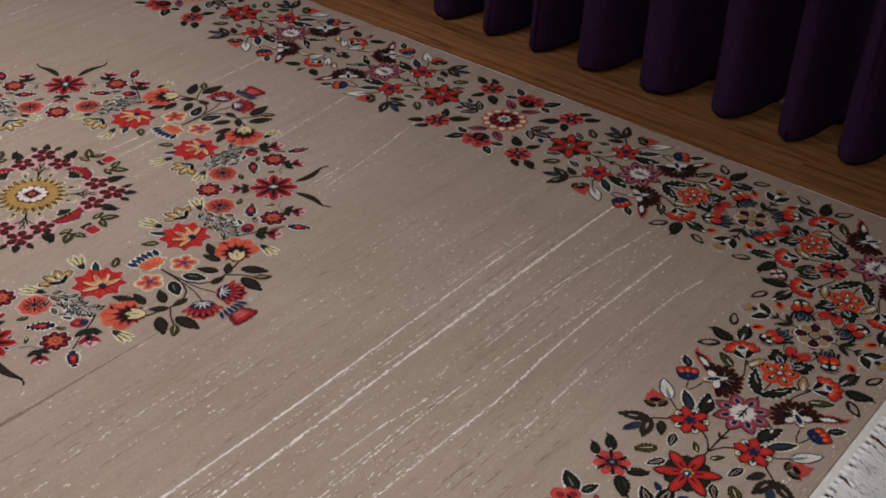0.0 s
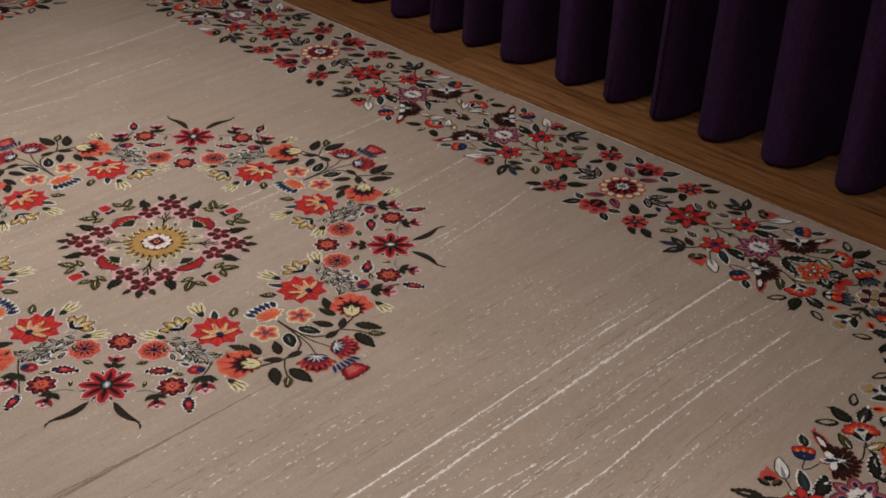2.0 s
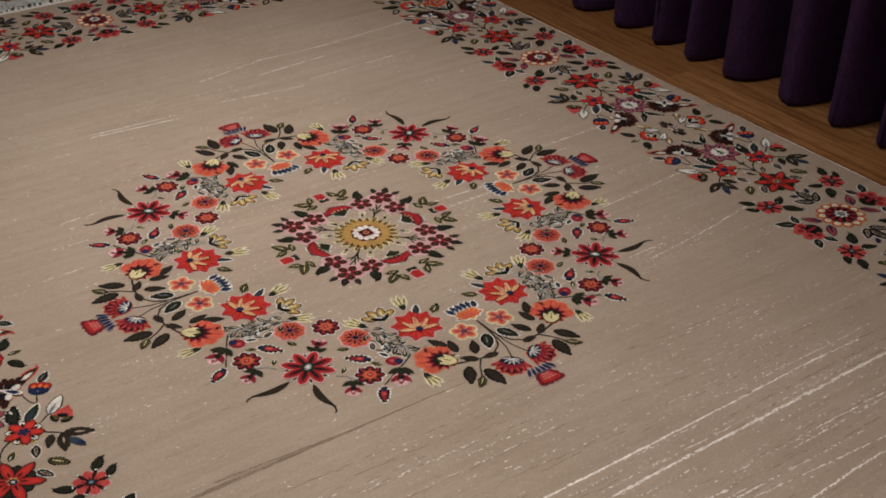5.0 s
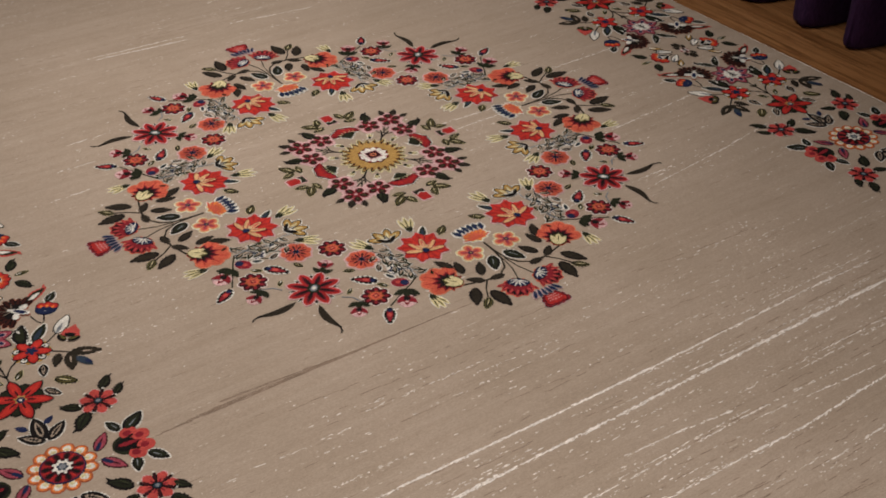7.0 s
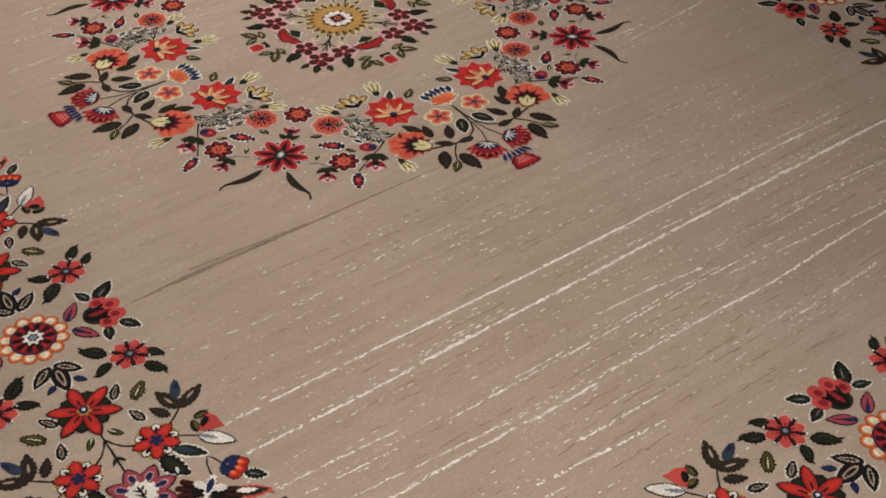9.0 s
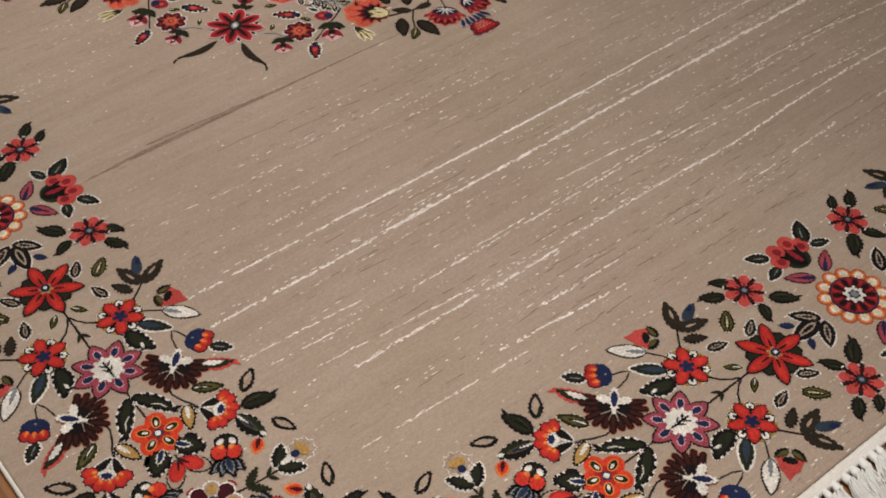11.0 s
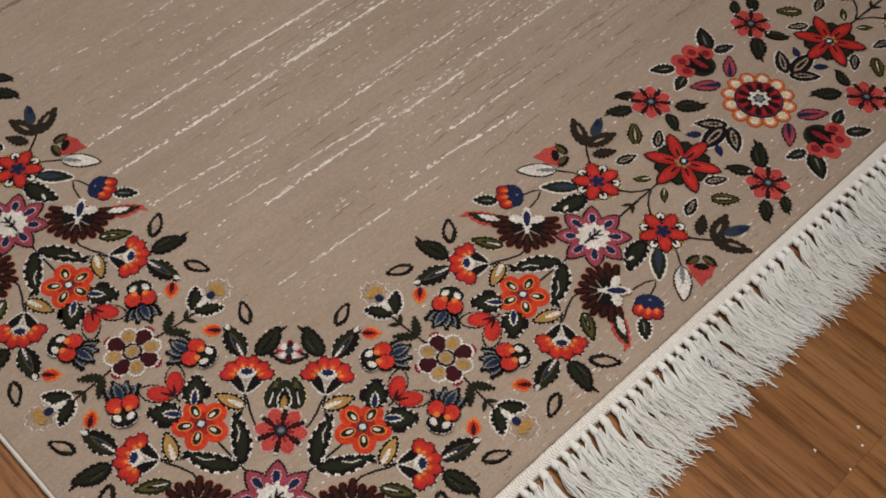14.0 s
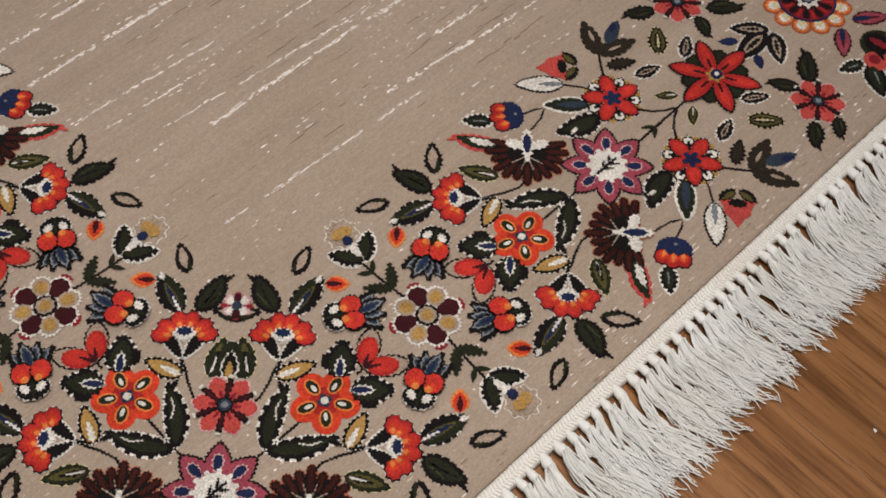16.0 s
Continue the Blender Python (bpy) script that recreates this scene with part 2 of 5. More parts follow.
def fleck_part():
    """Pale slubs of weft that show through the pile in broken lines across the carpet."""
    rng = random.Random(11)
    verts, faces, mats = [], [], []

    def dash(x, y, length, width, mat, slope=-0.028):
        z, h, tilt = TOP + 0.00006 + rng.random() * 0.00004, width * 0.57, slope + rng.uniform(-0.012, 0.012)
        n = len(verts)
        verts.extend(((x, y - h * 0.4, z), (x + length * 0.3, y - h + tilt * length * 0.3, z), (x + length * 0.75, y - h + tilt * length * 0.75, z), (x + length, y + tilt * length, z),
                      (x + length * 0.65, y + h + tilt * length * 0.65, z), (x + length * 0.2, y + h + tilt * length * 0.2, z)))
        faces.append(tuple(range(n, n + 6)))
        mats.append(mat)

    def line(x, y, x2, y2, fill, width, mat=0, spread=0.0009, fade=True):
        """A broken line of small specks of yarn; it thins out and thickens on its way."""
        slope, at, swell = (y2 - y) / (x2 - x), x, rng.uniform(0, 6)
        if mat == 2:
            while at < x2:
                length = rng.uniform(0.008, 0.022)
                if rng.random() < fill:
                    dash(at, y + (at - x) * slope + rng.gauss(0, spread), length * 1.3, width * rng.uniform(0.6, 1.1), 2, slope)
                at += length
            return
        while at < x2:
            ends = min(1, (at - x + 0.02) / 0.10, (x2 - at + 0.02) / 0.10) if fade else 1.0
            here = fill * ends * (0.80 + 0.28 * math.sin(at * 23 + swell) * math.sin(at * 61 + 2 * swell))
            if rng.random() < here:
                for _ in range(1 if fill < 0.6 else 2 if fill < 0.9 else 3):
                    dash(at + rng.uniform(-0.003, 0.003), y + (at - x) * slope + rng.gauss(0, spread * width / 0.0026), rng.choice((0.003, 0.004, 0.006, 0.010)) * rng.uniform(0.7, 1.2), rng.uniform(0.0008, 0.0015) * (1.15 if fill > 0.85 else 1), 0 if rng.random() < 0.45 + fill * 0.5 else 1, slope)
            at += rng.uniform(0.0020, 0.0050) if fill > 0.55 else rng.uniform(0.004, 0.010)

    def trail(points, fill, width):
        for (x, y), (x2, y2) in zip(points, points[1:]):
            line(x - 0.008, y, x2 + 0.008, y2, fill, width, 0, 0.0008, False)

    # the strongest lines, each along one weft
    trail([(-0.68, -0.785), (-0.60, -0.785), (-0.42, -0.787), (-0.22, -0.791), (0.0, -0.793), (0.26, -0.791), (0.41, -0.789)], 0.95, 0.0034)
    trail([(-0.41, -0.788), (-0.11, -0.793), (0.13, -0.792)], 0.9, 0.0030)
    trail([(-0.68, -0.845), (-0.51, -0.848), (-0.34, -0.844), (-0.16, -0.848), (0.07, -0.846), (0.33, -0.847), (0.56, -0.848), (0.69, -0.850)], 1.0, 0.0040)
    trail([(-0.48, -0.848), (-0.26, -0.846), (-0.04, -0.845), (0.19, -0.845)], 0.9, 0.0036)
    trail([(-0.50, -0.838), (-0.30, -0.836)], 0.5, 0.0026)
    trail([(-0.572, -1.011), (-0.486, -1.011), (-0.368, -1.013)], 1.0, 0.0040)
    trail([(-0.347, -1.017), (-0.258, -1.016)], 1.0, 0.0038)
    trail([(-0.232, -1.010), (-0.08, -1.012), (0.022, -1.013)], 0.85, 0.0034)
    trail([(0.0, -1.013), (0.10, -1.018), (0.23, -1.011), (0.37, -1.009), (0.61, -1.018)], 0.95, 0.0036)
    trail([(-0.441, -0.951), (-0.247, -0.952), (0.073, -0.954)], 0.8, 0.0028)
    trail([(-0.36, -0.944), (0.05, -0.946)], 0.6, 0.0026)
    trail([(-0.676, -0.915), (-0.52, -0.926)], 0.75, 0.0026)
    trail([(-0.66, -0.943), (-0.535, -0.950)], 0.75, 0.0026)
    trail([(-0.413, -1.101), (-0.319, -1.111), (-0.226, -1.118)], 0.95, 0.0034)
    trail([(-0.339, -1.079), (-0.205, -1.081)], 0.9, 0.0030)
    trail([(0.059, -1.087), (0.186, -1.083), (0.24, -1.081)], 0.85, 0.0030)
    trail([(0.36, -1.080), (0.532, -1.087), (0.588, -1.100)], 0.85, 0.0030)
    trail([(0.259, -0.912), (0.437, -0.917), (0.586, -0.938), (0.70, -0.953)], 0.75, 0.0030)
    trail([(0.20, -0.925), (0.47, -0.924)], 0.65, 0.0026)
    trail([(-0.153, -0.916), (-0.058, -0.922), (0.023, -0.933)], 0.8, 0.0026)
    trail([(-0.56, -0.868), (-0.12, -0.872)], 0.55, 0.0026)
    trail([(-0.64, -1.113), (-0.40, -1.124)], 0.75, 0.0026)
    trail([(0.06, -0.966), (0.42, -0.996)], 0.75, 0.0028)
    trail([(-0.61, -0.981), (-0.39, -1.000)], 0.6, 0.0024)
    trail([(-0.30, -0.990), (0.06, -0.994)], 0.55, 0.0024)
    trail([(0.384, -0.396), (0.602, -0.371), (0.729, -0.349)], 0.7, 0.0030)
    trail([(0.34, -0.385), (0.60, -0.352)], 0.5, 0.0026)
    trail([(0.35, -0.20), (0.70, -0.168)], 0.6, 0.0028)
    trail([(0.06, 0.845), (0.236, 0.884), (0.432, 0.878), (0.70, 0.904)], 0.85, 0.0034)
    trail([(0.20, 0.800), (0.38, 0.816)], 0.9, 0.0036)
    trail([(0.05, 0.709), (0.25, 0.681)], 0.8, 0.0034)
    trail([(-0.28, 0.700), (-0.09, 0.683)], 0.9, 0.0036)
    trail([(0.295, 0.708), (0.576, 0.723)], 0.75, 0.0032)
    trail([(-0.62, -0.638), (-0.46, -0.652)], 0.5, 0.0022)
    trail([(-0.529, 0.280), (-0.458, 0.281)], 0.7, 0.0030)
    trail([(-0.478, 0.368), (-0.412, 0.372)], 0.7, 0.0030)
    trail([(-0.304, 0.713), (-0.091, 0.704)], 0.7, 0.0030)
    trail([(-0.572, 0.186), (-0.521, 0.188)], 0.7, 0.0030)
    trail([(0.407, 0.090), (0.703, 0.101)], 0.7, 0.0030)
    trail([(0.173, 0.025), (0.341, 0.020)], 0.7, 0.0030)
    trail([(0.16, -0.011), (0.309, -0.008)], 0.7, 0.0030)
    trail([(0.361, -0.366), (0.468, -0.364)], 0.7, 0.0030)
    trail([(0.401, 0.057), (0.564, 0.060)], 0.7, 0.0030)
    trail([(0.087, 0.267), (0.25, 0.270)], 0.7, 0.0030)
    # the one brown weft that was woven in by mistake
    for k in range(6):
        dy = 0.0016 * k - 0.004
        line(-0.70 + 0.02 * k, -0.499 + dy, -0.12 - 0.03 * k, -0.501 + dy * 0.3, 0.95, 0.0016, 2, 0.0003)
    for k in range(3):
        line(-0.58, -0.486 - 0.0016 * k, -0.39, -0.4965 - 0.0008 * k, 0.9, 0.0014, 2, 0.0003)
    for k in range(70):
        x, y = rng.uniform(-0.70, 0.45), rng.uniform(-1.16, 1.2)
        line(x, y, x + rng.uniform(0.12, 0.5), y - rng.uniform(0.0, 0.02), rng.uniform(0.25, 0.5), 0.0022, rng.choice((0, 1)), 0.0011)
    trail([(0.19, -0.844), (0.45, -0.845), (0.69, -0.850)], 0.95, 0.0036)
    trail([(0.38, -0.790), (0.50, -0.793)], 0.9, 0.0032)
    for k in range(100):
        x, y = rng.uniform(-0.66, 0.48), rng.uniform(-1.13, -0.60)
        line(x, y, x + rng.uniform(0.10, 0.40), y - rng.uniform(0.0, 0.012), rng.uniform(0.35, 0.6), 0.0024, 0, 0.0012)
    for k in range(44):
        x, y = rng.uniform(-0.70, 0.30), rng.uniform(-1.14, -0.55) if k % 4 else rng.uniform(-0.5, 1.2)
        line(x, y, x + rng.uniform(0.15, 0.6), y - rng.uniform(0.0, 0.02), 0.5, 0.0014, 2, 0.001)
    for k in range(2300):
        x, y = rng.uniform(-0.972, 0.98), rng.uniform(-1.45, 1.53)
        for _ in range(rng.choice((1, 1, 2, 3, 4, 6))):
            dash(x, y + rng.gauss(0, 0.0010), rng.uniform(0.0020, 0.0070), rng.uniform(0.0009, 0.0017), rng.choice((0, 1, 1, 1)))
            x = min(0.98, x + rng.uniform(0.004, 0.030))
    for k in range(500):
        x, y = rng.uniform(-0.70, 0.60), rng.uniform(-1.16, 1.16)
        dash(x, y, rng.uniform(0.010, 0.04), rng.uniform(0.0006, 0.0010), 2, -0.008)
    for k in range(900):
        y = rng.uniform(-1.470, -1.43) if k % 2 else rng.uniform(1.50, 1.555)
        dash(rng.uniform(-0.972, 0.985), y, rng.uniform(0.003, 0.012), rng.uniform(0.0008, 0.0016), rng.choice((0, 1, 1, 2)), 0.0)
    me = bpy.data.meshes.new("weft_fleck")
    me.from_pydata(verts, [], faces)
    for m in (FLECK, PALE_FLECK, DARK_FLECK):
        me.materials.append(m)
    me.polygons.foreach_set("material_index", mats)
    ob = new("weft_fleck", me)
    ob.parent = carpet
    tagged(ob, "pale broken weft lines in the pile", kind="stuff")


fleck_part()


# ---- end bands and fringe ----
def tassel_mesh(rng):
    """A knotted tassel: a twisted neck, a knot and a spray of loose cotton strands."""
    verts, faces = [], []

    def tube(path, radii, sides=4):
        start = len(verts)
        for i, p in enumerate(path):
            d = (path[min(i + 1, len(path) - 1)] - path[max(i - 1, 0)]).normalized()
            side = d.cross(Vector((0, 0, 1))).normalized()
            up = side.cross(d)
            for j in range(sides):
                a = j * math.tau / sides + 0.4
                verts.append(p + radii[i] * (math.cos(a) * side + math.sin(a) * up))
        for i in range(len(path) - 1):
            for j in range(sides):
                a, b = start + i * sides + j, start + i * sides + (j + 1) % sides
                faces.append((a, b, b + sides, a + sides))
    # the knot and the twisted neck under it
    lean, fat = rng.uniform(-0.0035, 0.0005), rng.uniform(0.95, 1.25)
    tube([Vector((lean * y / 0.02 + rng.uniform(-0.0003, 0.0003), -y, 0.0092 - 0.10 * y)) for y in (-0.003, 0.000, 0.003, 0.006, 0.009, 0.012, 0.017, 0.022, 0.027)], [fat * q for q in (0.0026, 0.0036, 0.0046, 0.0048, 0.0043, 0.0034, 0.0034, 0.0032, 0.0024)], 8)
    wave, turn, sway = rng.uniform(0.0006, 0.0020), rng.uniform(0, 6), rng.uniform(0.000, 0.007)
    arch = rng.uniform(-0.0110, -0.0055)
    # loose strands in a few twisted locks, hanging aside first and swinging back
    for lock in range(9):
        middle, high, own, bend = -1 + lock * 0.25 + rng.uniform(-0.22, 0.22), rng.random(), rng.uniform(0, 6), arch + rng.gauss(0, 0.0034)
        reach, curl, pitch = rng.uniform(-0.014, 0.004), rng.uniform(0.0010, 0.0030), rng.uniform(9, 15)
        for k in range(5):
            w, a = middle + rng.uniform(-0.11, 0.11), rng.uniform(-1, 1)
            length = 0.099 + reach + rng.uniform(-0.009, 0.006)
            stray, phase, path = rng.gauss(0, 0.0016), rng.uniform(0, 6), []
            loose = rng.random() < 0.22
            for i in range(14):
                u = i / 13
                fan = 0.0040 + 0.0080 * min(1, max(0, u - 0.12) * 1.7)
                x = lean * 0.6 + fan * w + sway * u ** 1.6 + (bend + stray) * math.sin(math.pi * u ** 0.8) + wave * math.sin(u * 8 + turn) * u + curl * math.sin(u * pitch + own) * min(1, 2.5 * u) + 0.0013 * math.sin(u * 21 + phase) * u
                if loose:
                    x += 0.014 * a * u * u + 0.004 * math.sin(u * 9 + phase) * u
                z = 0.0066 * (1 - u) ** 1.5 + 0.0012 + (0.0064 * high + 0.0014 * (a + 1)) * (1 - 0.4 * u)
                path.append(Vector((x, -0.009 - (length - 0.009) * u, z)))
            r = rng.uniform(0.00042, 0.00080)
            tube(path, [r * 1.3] * 3 + [r] * 9 + [r * 0.85, r * 0.5], 3)
    me = bpy.data.meshes.new("tassel")
    me.from_pydata([tuple(v) for v in verts], [], faces)
    me.materials.append(COTTON)
    me.polygons.foreach_set("use_smooth", [True] * len(faces))
    return me


def fringe():
    rng = random.Random(3)
    meshes = [tassel_mesh(rng) for _ in range(24)]
    for end, flip in ((Y0, 1), (Y1, -1)):
        bm = bmesh.new()
        add_box(bm, X0, X1, min(end, end - 0.0155 * flip), max(end, end - 0.0155 * flip), 0.0, 0.0098, 0.003)
        part("end_band", bm, BAND, carpet, "narrow flat-woven white end band")
        verts, faces = [], []
        for row, (off, slant, wide) in enumerate(((0.0042, 0.0018, 0.0042), (0.0114, -0.0018, 0.0042))):
            for i in range(560):
                x = X0 + 0.003 + i * 0.00353
                y = end - flip * (off + rng.gauss(0, 0.0002))
                n = len(verts)
                for dx, dy, dz in ((-0.0015, -1, 0), (0.0015, -1, 0), (0.0015, 1, 0), (-0.0015, 1, 0), (-0.0007, -0.6, 1), (0.0007, -0.6, 1), (0.0007, 0.6, 1), (-0.0007, 0.6, 1)):
                    verts.append((x + dx + slant * dy, y + dy * wide * 0.92, 0.0094 + dz * 0.0018))
                faces.extend(tuple(n + q for q in f) for f in ((4, 5, 6, 7), (0, 1, 5, 4), (1, 2, 6, 5), (2, 3, 7, 6), (3, 0, 4, 7)))
        me = bpy.data.meshes.new("band_stitch")
        me.from_pydata(verts, [], faces)
        me.materials.append(BAND)
        ob = new("band_stitch", me)
        ob.parent = carpet
        tagged(ob, "rows of slanted white stitches", kind="stuff")
        count = 126
        for i in range(count):
            ob = new("tassel", rng.choice(meshes))
            ob.parent = carpet
            x = X0 + (X1 - X0) * (i + 0.5 + rng.uniform(-0.16, 0.16)) / count
            ob.matrix_basis = pose(x, end - flip * 0.0150, rng.uniform(0, 0.0006), 0, 0, (0 if flip > 0 else 180) + 2 + 3 * math.sin(i * 0.21) + 3 * math.sin(i * 0.57 + 1) + rng.uniform(-4.5, 4.5)) @ Matrix.Diagonal((rng.uniform(0.92, 1.1), rng.uniform(0.93, 1.06), 1, 1))


fringe()


# ---- woven flowers: each motif is its own slightly raised patch of coloured pile ----
class Motif:
    """Layers of coloured pile, drawn in the plane, each a little above the last, with the stepped edge of single knots."""

    def __init__(self, seed):
        self.rng, self.verts, self.faces, self.mats, self.slots, self.level, self.tick, self.petals, self.drawn = random.Random(seed), [], [], [], [], 0, 0, [], []

    def shape(self, pts, col, jag=0.0008):
        jag *= 1.5 if col in ("black", "white", "pink") else 1.0
        self.drawn.append(pts)
        self.level += 1
        self.tick += 1
        z = 0.00015 + 0.00022 * self.level + 0.000006 * self.tick
        out, n = [], len(pts)
        for i in range(n):
            a, b = pts[i], pts[(i + 1) % n]
            d = math.hypot(b[0] - a[0], b[1] - a[1])
            if d < 1e-6:
                continue
            k = max(1, min(16, int(d / 0.0019)))
            nx, ny = (b[1] - a[1]) / d, (a[0] - b[0]) / d
            for j in range(k):
                u, off = j / k, jag * (1 if len(out) % 2 else -1) * self.rng.uniform(0.25, 1.15)
                out.append((a[0] + (b[0] - a[0]) * u + nx * off, a[1] + (b[1] - a[1]) * u + ny * off))
        m = len(self.verts)
        if col not in self.slots:
            self.slots.append(col)
        slot = self.slots.index(col)
        self.verts.extend((x, y, z) for x, y in out)
        self.faces.append(tuple(range(m, m + len(out))))
        self.mats.append(slot)
        if len(self.faces) == 1:
            self.verts.extend((x, y, -0.0002) for x, y in out)
            k = len(out)
            for i in range(k):
                self.faces.append((m + i, m + k + i, m + k + (i + 1) % k, m + (i + 1) % k))
                self.mats.append(slot)
        return self

    def halo(self, col, width):
        """A dotted row of pale knots round all that has been drawn, lying under it."""
        slot = len(self.slots)
        self.slots.append(col)
        for count, pts in enumerate(self.drawn[:70]):
            n, area = len(pts), sum(p[0] * q[1] - q[0] * p[1] for p, q in zip(pts, pts[1:] + pts[:1]))
            turn, out = 1 if area > 0 else -1, []
            for i in range(n):
                a, b = pts[i], pts[(i + 1) % n]
                d = math.hypot(b[0] - a[0], b[1] - a[1])
                if d < 1e-6:
                    continue
                k = max(1, min(16, int(d / 0.0021)))
                nx, ny = turn * (b[1] - a[1]) / d, turn * (a[0] - b[0]) / d
                for j in range(k):
                    u, off = j / k, width * (self.rng.uniform(0.75, 1.25) if len(out) % 2 else self.rng.uniform(0.2, 0.8))
                    out.append((a[0] + (b[0] - a[0]) * u + nx * off, a[1] + (b[1] - a[1]) * u + ny * off))
            m = len(self.verts)
            self.verts.extend((x, y, 0.00012 + 0.0000012 * count) for x, y in out)
            self.faces.append(tuple(range(m, m + len(out))))
            self.mats.append(slot)

    def oval(self, x, y, rx, ry, ang, col, jag=0.0008):
        c, s = math.cos(radians(ang)), math.sin(radians(ang))
        pts = [(rx * math.cos(a), ry * math.sin(a)) for a in [i * math.tau / 18 for i in range(18)]]
        return self.shape([(x + c * u - s * v, y + s * u + c * v) for u, v in pts], col, jag)

    def blade(self, x, y, ang, length, width, col, bend=0.0, serr=0.0, grow=0.0, blunt=0.8):
        """A leaf or petal from (x, y) along ang; grow widens it all round, bend curves it, serr gives teeth."""
        c, s = math.cos(radians(ang)), math.sin(radians(ang))
        n, up, low = 9 if not serr else 12, [], []
        for i in range(n + 1):
            u = i / n
            w = width / 2 * max(0.0, math.sin(math.pi * u ** blunt)) ** (0.8 if blunt < 1 else 0.6) + grow
            if serr and 0 < i < n:
                w += serr * (1 if i % 2 else -1)
            px, mid = -grow + (length + 2.0 * grow) * u, bend * math.sin(math.pi * u)
            if 0 < i < n:
                up.append((px, mid + w))
                low.append((px, mid - w))
            else:
                up.append((px, mid + grow * 0.3))
        pts = up + low[::-1]
        return self.shape([(x + c * a - s * b, y + s * a + c * b) for a, b in pts], col)

    def flower(self, n, r, width, col, phase=0.0, inner=0.0, grow=0.0, blunt=1.5, x=0.0, y=0.0):
        for k in range(n):
            a = phase + 360.0 * k / n
            self.blade(x + inner * math.cos(radians(a)), y + inner * math.sin(radians(a)), a, r - inner, width, col, grow=grow, blunt=blunt)
            self.level -= 1
        self.level += 1
        return self

    def star(self, n, r0, r1, col, phase=0.0, x=0.0, y=0.0):
        return self.shape([(x + (r1 if k % 2 else r0) * math.cos(radians(phase) + math.pi * k / n), y + (r1 if k % 2 else r0) * math.sin(radians(phase) + math.pi * k / n)) for k in range(2 * n)], col)

    def ribbon(self, path, width, col):
        left, right = [], []
        for i, p in enumerate(path):
            a, b = path[max(i - 1, 0)], path[min(i + 1, len(path) - 1)]
            d = math.hypot(b[0] - a[0], b[1] - a[1])
            nx, ny = -(b[1] - a[1]) / d * width / 2, (b[0] - a[0]) / d * width / 2
            left.append((p[0] + nx, p[1] + ny))
            right.append((p[0] - nx, p[1] - ny))
        return self.shape(left + right[::-1], col, 0.0006)

    def mesh(self, name):
        me = bpy.data.meshes.new(name)
        me.from_pydata(self.verts, [], self.faces)
        for col in self.slots:
            me.materials.append(YARN[col])
        me.polygons.foreach_set("material_index", self.mats)
        return me


